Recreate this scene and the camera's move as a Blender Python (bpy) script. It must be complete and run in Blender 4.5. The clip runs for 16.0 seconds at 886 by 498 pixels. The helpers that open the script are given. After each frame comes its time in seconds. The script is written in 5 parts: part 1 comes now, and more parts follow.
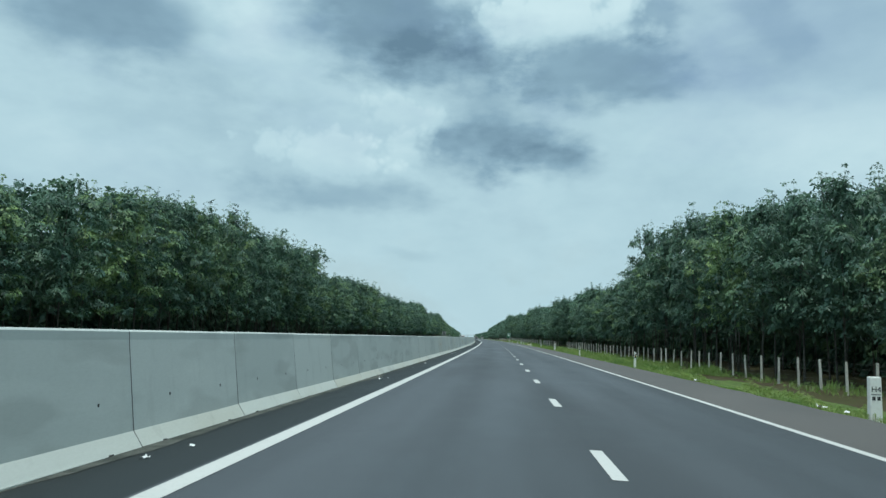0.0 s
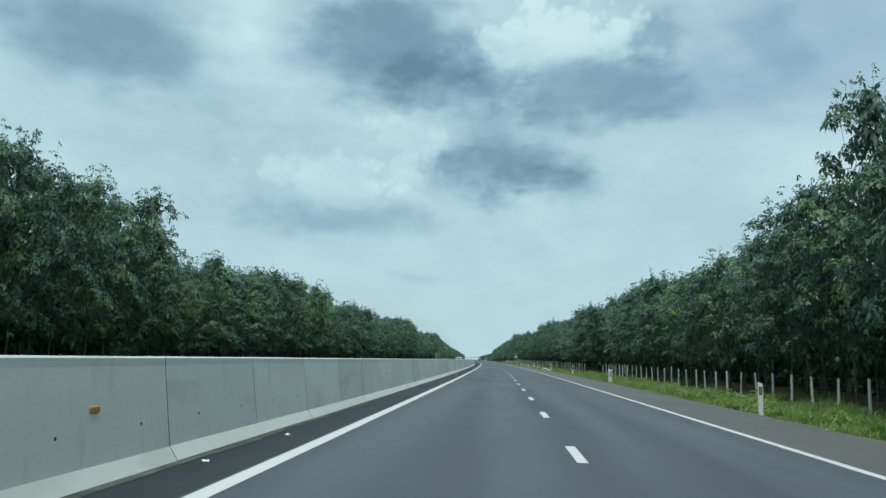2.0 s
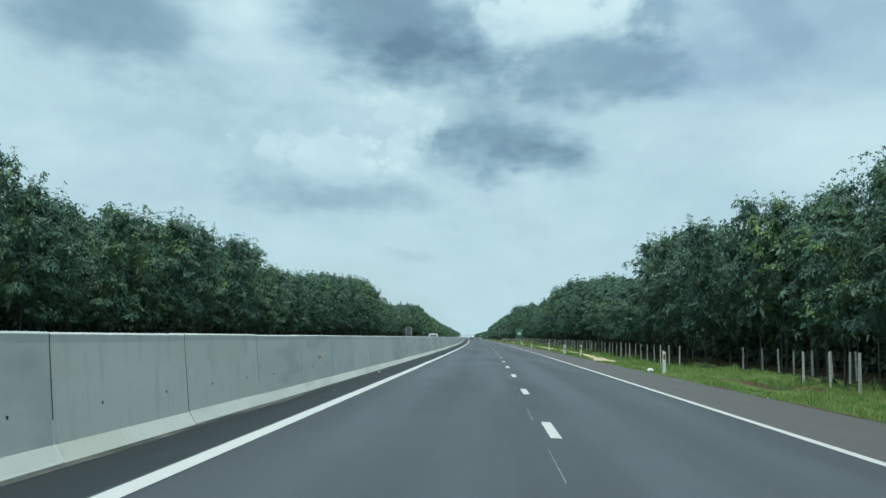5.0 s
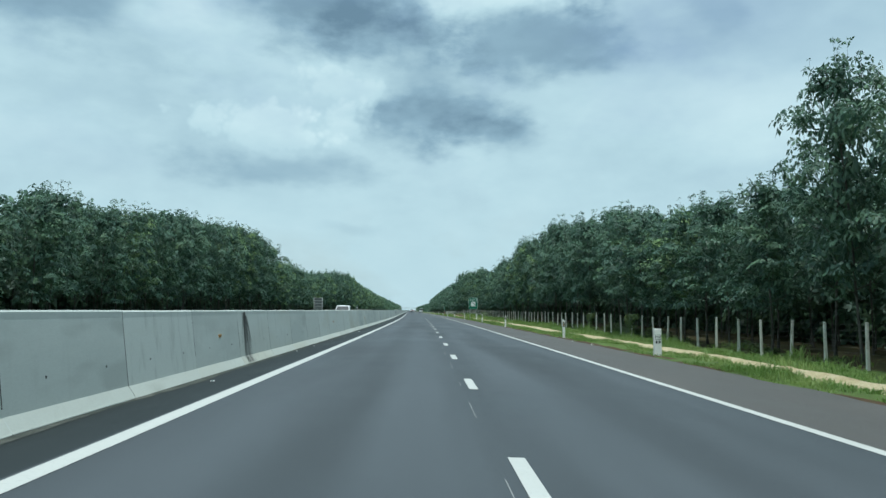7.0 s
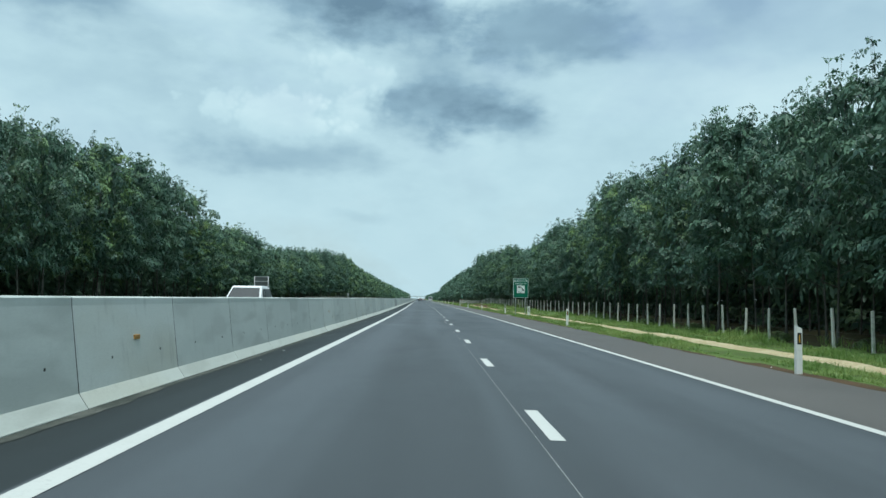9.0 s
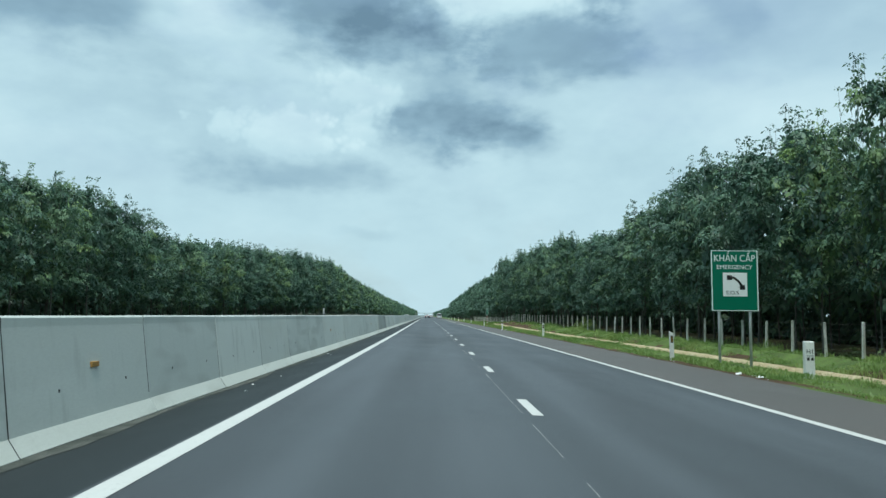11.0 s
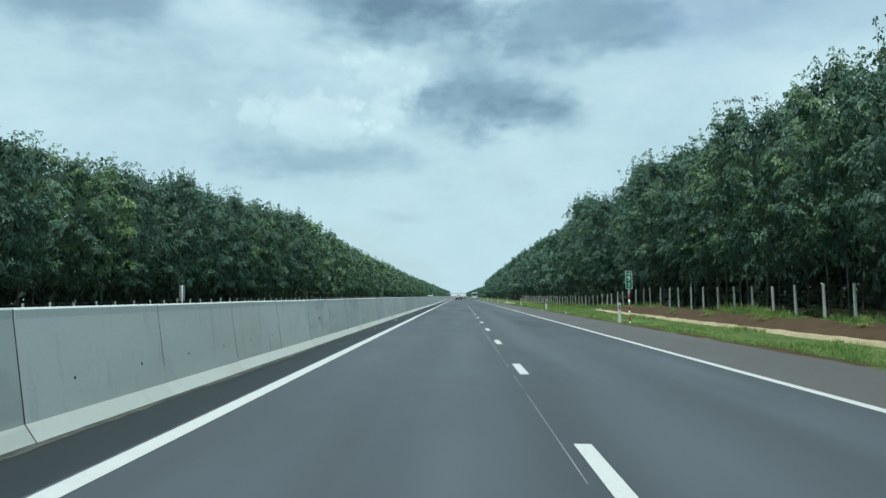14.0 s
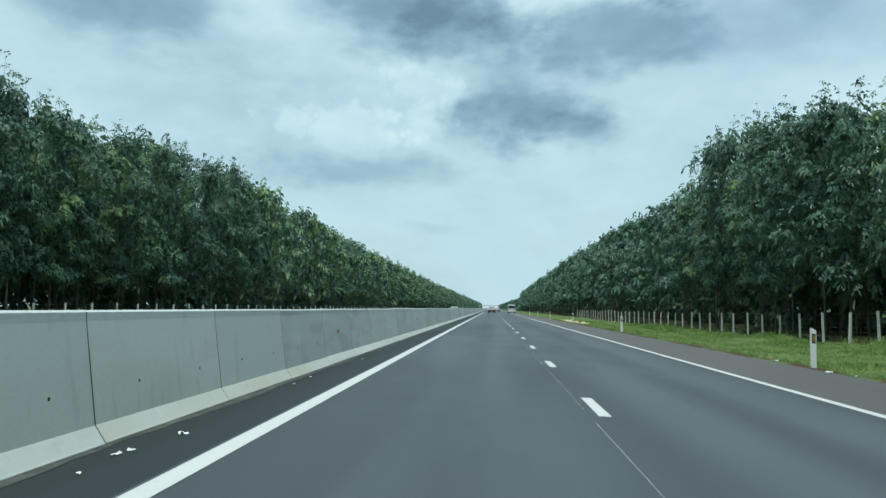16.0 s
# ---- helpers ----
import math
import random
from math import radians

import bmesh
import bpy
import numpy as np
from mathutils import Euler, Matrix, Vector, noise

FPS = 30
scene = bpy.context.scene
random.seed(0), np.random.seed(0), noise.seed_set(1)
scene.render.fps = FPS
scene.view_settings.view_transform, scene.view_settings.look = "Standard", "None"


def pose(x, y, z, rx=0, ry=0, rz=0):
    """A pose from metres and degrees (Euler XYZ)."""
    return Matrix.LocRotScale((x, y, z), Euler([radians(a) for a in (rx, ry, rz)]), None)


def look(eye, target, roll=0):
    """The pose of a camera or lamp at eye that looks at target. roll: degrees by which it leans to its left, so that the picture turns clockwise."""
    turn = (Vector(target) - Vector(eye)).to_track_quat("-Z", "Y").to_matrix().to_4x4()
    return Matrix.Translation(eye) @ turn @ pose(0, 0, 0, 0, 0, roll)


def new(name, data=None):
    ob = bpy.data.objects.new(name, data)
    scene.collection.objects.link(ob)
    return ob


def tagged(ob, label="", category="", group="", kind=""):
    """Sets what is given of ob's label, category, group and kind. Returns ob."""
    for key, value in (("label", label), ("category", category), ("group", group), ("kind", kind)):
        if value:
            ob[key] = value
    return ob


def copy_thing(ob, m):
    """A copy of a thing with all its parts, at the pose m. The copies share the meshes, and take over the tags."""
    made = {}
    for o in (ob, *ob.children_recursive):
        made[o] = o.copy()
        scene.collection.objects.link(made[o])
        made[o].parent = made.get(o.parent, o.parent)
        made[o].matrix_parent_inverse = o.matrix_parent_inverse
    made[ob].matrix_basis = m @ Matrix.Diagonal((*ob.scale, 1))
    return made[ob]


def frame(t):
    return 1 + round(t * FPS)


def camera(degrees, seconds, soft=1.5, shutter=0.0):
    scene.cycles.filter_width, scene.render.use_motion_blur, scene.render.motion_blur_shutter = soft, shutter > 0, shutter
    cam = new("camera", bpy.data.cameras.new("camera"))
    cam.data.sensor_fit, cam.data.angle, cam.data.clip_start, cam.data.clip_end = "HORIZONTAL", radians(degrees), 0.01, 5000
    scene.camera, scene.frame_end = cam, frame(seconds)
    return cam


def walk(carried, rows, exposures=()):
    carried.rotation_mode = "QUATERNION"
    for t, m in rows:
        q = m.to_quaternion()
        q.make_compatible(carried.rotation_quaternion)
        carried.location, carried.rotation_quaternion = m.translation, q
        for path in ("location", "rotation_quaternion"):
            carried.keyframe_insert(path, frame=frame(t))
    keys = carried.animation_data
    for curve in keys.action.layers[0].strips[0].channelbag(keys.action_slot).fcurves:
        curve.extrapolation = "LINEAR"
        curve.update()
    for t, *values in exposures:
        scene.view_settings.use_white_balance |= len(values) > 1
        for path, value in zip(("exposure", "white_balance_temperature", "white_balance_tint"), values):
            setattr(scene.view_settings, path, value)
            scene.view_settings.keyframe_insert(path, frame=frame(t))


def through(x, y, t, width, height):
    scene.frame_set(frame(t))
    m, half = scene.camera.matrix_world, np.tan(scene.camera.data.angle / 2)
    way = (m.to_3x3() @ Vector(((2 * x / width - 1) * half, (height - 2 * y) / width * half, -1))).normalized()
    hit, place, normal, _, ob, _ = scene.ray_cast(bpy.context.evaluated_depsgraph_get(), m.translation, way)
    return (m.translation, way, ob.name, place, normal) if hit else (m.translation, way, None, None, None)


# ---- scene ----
# The road runs along +y and bends gently to the left up to y = 330 m.
# s: metres along it, u: metres to the right of the lane line, z: up. It falls two per cent to the right.
BEND, BEND_END, FALL = 6.451e-05, 330.0, 0.02


def shift(s):
    return BEND * s * s if s < BEND_END else BEND * BEND_END * (2 * s - BEND_END)


def at(s, u, z=0.0):
    return Vector((u - shift(s), s, z))


def heading(s):
    return math.degrees(math.atan(2 * BEND * min(s, BEND_END)))


# seconds, s, u, yaw, pitch, roll
PATH = [
    (0.0, -24.03, -1.17, 4.13, 6.44, -1.74),
    (0.5, -10.69, -1.17, 4.31, 6.79, -1.84),
    (1.0, 2.47, -1.16, 4.40, 7.28, -1.68),
    (1.5, 15.83, -1.13, 4.40, 7.91, -1.25),
    (2.0, 29.16, -1.08, 4.51, 8.09, -1.00),
    (2.5, 42.54, -1.03, 4.87, 7.64, -1.26),
    (3.0, 55.91, -1.04, 5.32, 7.09, -1.47),
    (5.5, 122.45, -0.84, 3.23, 6.02, -0.81),
    (6.0, 135.93, -0.77, 1.36, 5.28, -0.32),
    (6.5, 149.44, -0.74, 0.38, 4.73, -0.12),
    (7.0, 162.60, -0.82, -0.04, 4.54, -0.36),
    (7.5, 176.10, -0.86, 0.00, 4.28, -0.40),
    (8.0, 189.42, -1.01, 0.12, 4.07, -0.75),
    (8.5, 202.83, -1.13, 0.44, 3.55, -0.88),
    (11.0, 269.12, -1.44, 1.22, 4.92, -0.53),
    (11.5, 282.13, -1.34, 1.45, 4.21, -0.18),
    (12.0, 295.16, -1.17, 1.92, 3.10, -0.32),
    (12.5, 308.03, -1.11, 2.51, 2.37, -0.92),
    (13.0, 320.93, -1.04, 3.39, 2.27, -0.78),
    (13.5, 333.79, -1.04, 3.77, 2.74, 0.25),
    (14.0, 346.72, -1.05, 3.68, 3.49, 1.06),
    (14.5, 359.50, -1.07, 3.78, 4.20, 0.62),
    (15.0, 372.40, -1.10, 4.46, 4.68, 0.01),
    (15.5, 385.10, -1.29, 5.12, 4.60, -0.36),
    (16.0, 397.87, -1.40, 6.03, 4.36, -0.25),
]
EYE = 1.301
cam = camera(59.7, 16.0, soft=1.5)
walk(cam, [(t, pose(*at(s, u, EYE - FALL * u), 90 + pitch, roll, yaw)) for t, s, u, yaw, pitch, roll in PATH],
     [(0.0, 0.02, 5950, 4.5), (5.0, 0.10, 5950, 4.5), (16.0, 0.18, 5950, 4.5)])

# ---- world, sun, exposure ----
scene.view_settings.exposure = 0.0


def sky_world():
    w = bpy.data.worlds.new("overcast_sky")
    scene.world = w
    w.use_nodes = True
    nt = w.node_tree
    nt.nodes.clear()

    def node(kind):
        return nt.nodes.new(kind)

    def put(socket, value):
        if isinstance(value, (int, float, tuple)):
            socket.default_value = value
        else:
            nt.links.new(value, socket)

    def op(kind, a, b=0.0, c=0.0, clamp=False):
        n = node("ShaderNodeMath")
        n.operation, n.use_clamp = kind, clamp
        put(n.inputs[0], a), put(n.inputs[1], b), put(n.inputs[2], c)
        return n.outputs[0]

    def blur(vec, scale, detail, rough=0.55):
        n = node("ShaderNodeTexNoise")
        put(n.inputs["Vector"], vec)
        n.inputs["Scale"].default_value, n.inputs["Detail"].default_value, n.inputs["Roughness"].default_value = scale, detail, rough
        return n

    coords = node("ShaderNodeTexCoord").outputs["Generated"]
    xyz = node("ShaderNodeSeparateXYZ")
    put(xyz.inputs[0], coords)
    az = op("MULTIPLY", op("ARCTAN2", xyz.outputs[0], xyz.outputs[1]), 180 / math.pi)
    el = op("MULTIPLY", op("ARCSINE", xyz.outputs[2]), 180 / math.pi)
    # cloud shapes are stretched a little along the horizon
    flat = node("ShaderNodeCombineXYZ")
    put(flat.inputs[0], op("MULTIPLY", az, 0.03)), put(flat.inputs[1], op("MULTIPLY", el, 0.055))
    warp = blur(flat.outputs[0], 5.0, 3.0, 0.5)
    tint = node("ShaderNodeSeparateColor")
    put(tint.inputs[0], warp.outputs["Color"])
    azw = op("ADD", az, op("MULTIPLY_ADD", tint.outputs[0], 7.0, -3.5))
    elw = op("ADD", el, op("MULTIPLY_ADD", tint.outputs[1], 4.0, -2.0))
    puff = blur(flat.outputs[0], 9.0, 8.0, 0.52).outputs["Fac"]
    wisp = blur(flat.outputs[0], 2.6, 6.0, 0.55).outputs["Fac"]
    tone = op("ADD", op("MULTIPLY_ADD", puff, 0.16, 0.53), op("MULTIPLY_ADD", wisp, 0.34, -0.17))
    fine = blur(flat.outputs[0], 26.0, 6.0, 0.55).outputs["Fac"]
    edge = op("ADD", op("MULTIPLY_ADD", puff, 1.9, -0.95), op("MULTIPLY_ADD", fine, 1.1, -0.55))
    # rounded lobes for the heaped clouds
    round_space = node("ShaderNodeCombineXYZ")
    put(round_space.inputs[0], op("MULTIPLY_ADD", tint.outputs[0], 0.9, az)), put(round_space.inputs[1], op("MULTIPLY_ADD", tint.outputs[1], 0.9, el))
    lobes = 0.0
    for size, share in ((0.42, 1.3), (1.0, 0.8), (2.3, 0.4)):
        cell = node("ShaderNodeTexVoronoi")
        cell.feature = "SMOOTH_F1"
        cell.inputs["Smoothness"].default_value = 0.25
        cell.inputs["Scale"].default_value = size
        put(cell.inputs["Vector"], round_space.outputs[0])
        lobes = op("ADD", lobes, op("MULTIPLY_ADD", cell.outputs["Distance"], share, -0.42 * share))
    # azimuth, elevation, half width, half height, brightness, softness, raggedness; heaped clouds are the bright ones
    for a, e, ra, re, amount, soft, rag in CLOUDS:
        heaped = amount > 0 and soft < 0.35
        dx = op("MULTIPLY", op("SUBTRACT", az if heaped else azw, a), 1 / ra)
        dy = op("MULTIPLY", op("SUBTRACT", el if heaped else elw, e), 1 / re)
        d = op("SQRT", op("ADD", op("MULTIPLY", dx, dx), op("MULTIPLY", dy, dy)))
        d = op("MULTIPLY_ADD", lobes if heaped else edge, rag, d)
        rim = node("ShaderNodeMapRange")
        rim.interpolation_type = "SMOOTHSTEP"
        put(rim.inputs[0], d)
        for slot, v in zip(rim.inputs[1:5], (1.0 + soft, 1.0 - soft, 0.0, amount)):
            slot.default_value = v
        if heaped:
            # the foot of a heaped cloud melts into the haze
            foot = op("MULTIPLY_ADD", dy, 0.8, 0.9, clamp=True)
            tone = op("MULTIPLY_ADD", rim.outputs[0], foot, tone)
        else:
            tone = op("ADD", rim.outputs[0], tone)
    # haze near the horizon
    low = op("SUBTRACT", 1.0, op("MULTIPLY", el, 1 / 9.0), clamp=True)
    tone = op("ADD", op("MULTIPLY", tone, op("SUBTRACT", 1.0, op("MULTIPLY", low, 0.75))), op("MULTIPLY", low, 0.50))
    ramp = node("ShaderNodeValToRGB")
    put(ramp.inputs[0], tone)
    cr = ramp.color_ramp
    cr.elements[0].position, cr.elements[0].color = 0.0, (0.15, 0.235, 0.30, 1)
    cr.elements[1].position, cr.elements[1].color = 1.0, (0.74, 0.87, 0.85, 1)
    for p, c in ((0.3, (0.28, 0.405, 0.475, 1)), (0.62, (0.50, 0.65, 0.68, 1))):
        cr.elements.new(p).color = c
    # bright veil overhead
    high = op("MULTIPLY", op("SUBTRACT", el, 27.0), 1 / 40.0, clamp=True)
    clouds = node("ShaderNodeBackground")
    put(clouds.inputs["Color"], ramp.outputs["Color"])
    put(clouds.inputs["Strength"], op("MULTIPLY_ADD", high, 0.75, 1.0))
    air = node("ShaderNodeTexSky")
    air.sky_type, air.sun_disc = "NISHITA", False
    air.sun_elevation, air.sun_rotation = radians(SUN_HEIGHT), radians(SUN_TURN)
    air.dust_density, air.air_density = 3.0, 1.2
    blue = node("ShaderNodeBackground")
    put(blue.inputs["Color"], air.outputs["Color"])
    blue.inputs["Strength"].default_value = 0.12
    mix = node("ShaderNodeMixShader")
    gaps = op("MULTIPLY", op("SUBTRACT", blur(flat.outputs[0], 3.1, 4.0).outputs["Fac"], 0.5), 1.2, clamp=True)
    thin = op("SQRT", op("ADD", op("POWER", op("MULTIPLY", op("SUBTRACT", azw, 21.0), 1 / 15.0), 2.0), op("POWER", op("MULTIPLY", op("SUBTRACT", elw, 20.5), 1 / 8.5), 2.0)))
    thin = op("MULTIPLY", op("SUBTRACT", 1.0, thin, clamp=True), 0.4)
    put(mix.inputs[0], op("SUBTRACT", op("SUBTRACT", 0.97, gaps), thin, clamp=True))
    put(mix.inputs[1], blue.outputs[0]), put(mix.inputs[2], clouds.outputs[0])
    put(node("ShaderNodeOutputWorld").inputs[0], mix.outputs[0])


SUN_HEIGHT, SUN_TURN = 78.0, 190.0
CLOUDS = [
    (-29.3, 21.4, 6.5, 3.0, -0.40, 0.75, 0.3), (-20.0, 22.0, 4.6, 2.6, 0.16, 0.6, 0.6), (-9.0, 22.8, 6.4, 3.4, -0.44, 0.6, 0.45), (-4.5, 20.0, 4.6, 1.9, -0.26, 0.6, 0.35),
    (7.2, 19.2, 6.8, 1.9, -0.36, 0.55, 0.4), (4.2, 23.2, 7.0, 2.6, 0.24, 0.26, 0.8), (10.6, 23.0, 2.2, 1.8, -0.24, 0.5, 0.5),
    (-22.8, 17.7, 3.2, 1.2, -0.12, 0.8, 0.4), (-15.9, 16.6, 2.4, 0.8, -0.13, 0.8, 0.4), (-26.0, 14.8, 7.0, 1.6, -0.07, 0.9, 0.5),
    (-13.6, 13.0, 5.0, 2.2, 0.15, 0.26, 0.8), (-7.2, 13.4, 2.6, 2.0, 0.15, 0.33, 0.8), (-7.6, 16.2, 4.0, 1.5, 0.12, 0.3, 0.8), (-12.0, 10.4, 6.4, 1.2, -0.20, 0.6, 0.45),
    (-19.0, 12.2, 3.0, 2.2, -0.08, 0.8, 0.4), (-0.6, 13.9, 5.4, 1.6, -0.28, 0.65, 0.5), (3.4, 12.8, 3.6, 1.0, -0.20, 0.6, 0.4), (-0.6, 16.2, 3.6, 3.0, -0.20, 0.8, 0.5),
    (19.5, 21.6, 1.7, 3.2, -0.14, 0.7, 0.3), (22.0, 20.5, 10.0, 4.0, -0.10, 0.9, 0.3), (23.5, 14.4, 9.0, 2.8, 0.15, 0.8, 0.5), (-7.2, 5.8, 1.6, 0.5, -0.10, 0.8, 0.3)]
sky_world()
lamp = bpy.data.lights.new("sun", "SUN")
lamp.energy, lamp.angle, lamp.color = 2.6, radians(10), (1.0, 0.96, 0.89)
sun = new("sun", lamp)
# rotation 0 of the sky's sun is +y, turning clockwise seen from above
away = Vector((math.sin(radians(SUN_TURN)) * math.cos(radians(SUN_HEIGHT)), math.cos(radians(SUN_TURN)) * math.cos(radians(SUN_HEIGHT)), math.sin(radians(SUN_HEIGHT))))
sun.matrix_world = look(away * 100, (0, 0, 0))


# ---- materials ----
def material(name, build):
    m = bpy.data.materials.new(name)
    m.use_nodes = True
    nt = m.node_tree
    build(nt, nt.nodes["Principled BSDF"])
    return m


def linked(nt, kind, operation="", **inputs):
    n = nt.nodes.new(kind)
    if operation:
        n.operation = operation
    for key, value in inputs.items():
        slot = n.inputs[int(key[1:])] if key[0] == "i" and key[1:].isdigit() else n.inputs[key.replace("_", " ")]
        if isinstance(value, bpy.types.NodeSocket):
            nt.links.new(value, slot)
        else:
            slot.default_value = value
    return n


def place(nt, scale=(1, 1, 1)):
    m = linked(nt, "ShaderNodeMapping", Vector=linked(nt, "ShaderNodeNewGeometry").outputs["Position"])
    m.inputs["Scale"].default_value = scale
    return m.outputs[0]


def fuzz(nt, where, scale, detail=4.0, rough=0.6):
    return linked(nt, "ShaderNodeTexNoise", Vector=where, Scale=scale, Detail=detail, Roughness=rough).outputs["Fac"]


def spread(nt, value, low, high, a=0.0, b=1.0):
    n = linked(nt, "ShaderNodeMapRange", Value=value)
    for slot, v in zip(n.inputs[1:5], (low, high, a, b)):
        slot.default_value = v
    return n.outputs[0]


def blend(nt, how, one, two):
    n = nt.nodes.new("ShaderNodeMix")
    n.data_type = "RGBA"
    for slot, v in ((n.inputs[0], how), (n.inputs[6], one), (n.inputs[7], two)):
        if isinstance(v, bpy.types.NodeSocket):
            nt.links.new(v, slot)
        else:
            slot.default_value = v
    return n.outputs[2]


def relief(nt, bsdf, height, strength, distance):
    n = linked(nt, "ShaderNodeBump", Strength=strength, Distance=distance, Height=height)
    nt.links.new(n.outputs[0], bsdf.inputs["Normal"])


def finish(nt, bsdf, colour, rough, spec=0.5):
    for key, v in (("Base Color", colour), ("Roughness", rough), ("Specular IOR Level", spec)):
        if isinstance(v, bpy.types.NodeSocket):
            nt.links.new(v, bsdf.inputs[key])
        else:
            bsdf.inputs[key].default_value = v


def asphalt(dark, light, stain, grit=0.5, tracks=0.0, gloss=0.4):
    def build(nt, b):
        lay = linked(nt, "ShaderNodeUVMap").outputs[0]
        grain = fuzz(nt, lay, 120.0, 3.0, 0.75)
        col = blend(nt, spread(nt, grain, 0.3, 0.7), dark, light)
        long = linked(nt, "ShaderNodeMapping", Vector=lay)
        long.inputs["Scale"].default_value = (1.3, 0.035, 1)
        along = fuzz(nt, long.outputs[0], 1.0, 6.0, 0.65)
        col = blend(nt, spread(nt, along, 0.42, 0.68, 0.0, 0.8), col, stain)
        wide = linked(nt, "ShaderNodeMapping", Vector=lay)
        wide.inputs["Scale"].default_value = (0.3, 0.12, 1)
        patch = fuzz(nt, wide.outputs[0], 1.0, 6.0)
        col = blend(nt, spread(nt, patch, 0.46, 0.7, 0.0, 0.7), col, light)
        if tracks:
            u = linked(nt, "ShaderNodeSeparateXYZ", i0=lay).outputs[0]
            wave = linked(nt, "ShaderNodeMath", "COSINE", i0=linked(nt, "ShaderNodeMath", "MULTIPLY", i0=u, i1=2 * math.pi / 1.87).outputs[0]).outputs[0]
            worn = linked(nt, "ShaderNodeMath", "ADD", i0=wave, i1=spread(nt, along, 0.3, 0.7, -0.6, 0.6)).outputs[0]
            col = blend(nt, spread(nt, worn, -0.6, 1.4, 0.0, tracks), col, dark)
        if tracks:
            # long soft patches, darker than the asphalt around them
            spot = linked(nt, "ShaderNodeMapping", Vector=lay)
            spot.inputs["Scale"].default_value = (0.42, 0.03, 1)
            blotch = fuzz(nt, spot.outputs[0], 1.0, 3.0, 0.45)
            col = blend(nt, spread(nt, blotch, 0.48, 0.64, 0.0, 0.7), col, tuple(0.72 * c for c in dark[:3]) + (1,))
        dots = linked(nt, "ShaderNodeTexVoronoi", Vector=lay, Scale=9.0).outputs["Distance"]
        col = blend(nt, spread(nt, dots, 0.02, 0.035, 0.5, 0.0), col, (0.3, 0.3, 0.28, 1))
        finish(nt, b, col, spread(nt, patch, 0.3, 0.7, 0.58, 0.78), gloss)
        relief(nt, b, grain, grit, 0.01)
    return build


def concrete(base, pale, stain, streak=1.0):
    def build(nt, b):
        loc = linked(nt, "ShaderNodeTexCoord").outputs["Object"]
        dice = linked(nt, "ShaderNodeObjectInfo").outputs["Random"]
        jump = linked(nt, "ShaderNodeVectorMath", "SCALE", i0=(37.0, 91.0, 53.0), Scale=dice).outputs[0]
        here = linked(nt, "ShaderNodeVectorMath", "ADD", i0=loc, i1=jump).outputs[0]
        col = blend(nt, spread(nt, dice, 0.0, 1.0, 0.0, 1.0), base, pale)
        fine = fuzz(nt, here, 45.0, 4.0, 0.7)
        cloud = fuzz(nt, here, 1.3, 5.0, 0.6)
        col = blend(nt, spread(nt, cloud, 0.5, 0.68, 0.0, 0.55), col, pale)
        tall = linked(nt, "ShaderNodeMapping", Vector=here)
        tall.inputs["Scale"].default_value = (3.0, 9.0, 0.5)
        run = fuzz(nt, tall.outputs[0], 1.6, 4.0, 0.6)
        amount = linked(nt, "ShaderNodeMath", "MULTIPLY", i0=spread(nt, run, 0.55, 0.8, 0.0, 0.6 * streak), i1=spread(nt, dice, 0.2, 1.0, 0.25, 1.0)).outputs[0]
        wash = fuzz(nt, here, 0.7, 3.0, 0.5)
        wash = linked(nt, "ShaderNodeMath", "MULTIPLY", i0=spread(nt, wash, 0.45, 0.7, 0.0, 0.5), i1=spread(nt, dice, 0.45, 0.9, 0.0, 1.0)).outputs[0]
        col = blend(nt, wash, col, tuple(k * c for k, c in zip((0.86, 0.76, 0.60), base)) + (1,))
        wet = fuzz(nt, linked(nt, "ShaderNodeVectorMath", "ADD", i0=here, i1=(5.0, 9.0, 2.0)).outputs[0], 2.1, 2.0, 0.4)
        wet = linked(nt, "ShaderNodeMath", "MULTIPLY", i0=spread(nt, wet, 0.53, 0.64, 0.0, 0.32), i1=spread(nt, dice, 0.35, 0.5, 1.0, 0.0)).outputs[0]
        col = blend(nt, wet, col, stain)
        col = blend(nt, amount, col, stain)
        col = blend(nt, spread(nt, fine, 0.4, 0.7, 0.0, 0.14), col, stain)
        finish(nt, b, col, 0.85, 0.3)
        relief(nt, b, fine, 0.12, 0.003)
    return build


def soil(one, two, three, size=1.0):
    def build(nt, b):
        here = place(nt)
        big = fuzz(nt, here, 0.55 * size, 6.0, 0.65)
        small = fuzz(nt, here, 9.0 * size, 5.0, 0.7)
        col = blend(nt, spread(nt, big, 0.4, 0.62), one, two)
        col = blend(nt, spread(nt, small, 0.45, 0.7), col, three)
        finish(nt, b, col, 0.95, 0.15)
        relief(nt, b, small, 0.8, 0.06)
    return build


def plain(colour, rough=0.6, metal=0.0, dirt=(0.1, 0.09, 0.07, 1), amount=0.25, scale=12.0):
    def build(nt, b):
        loc = linked(nt, "ShaderNodeTexCoord").outputs["Object"]
        n = fuzz(nt, loc, scale, 5.0, 0.65)
        col = blend(nt, spread(nt, n, 0.5, 0.75, 0.0, amount), colour, dirt)
        finish(nt, b, col, spread(nt, n, 0.3, 0.7, max(rough - 0.1, 0), min(rough + 0.1, 1)))
        b.inputs["Metallic"].default_value = metal
    return build


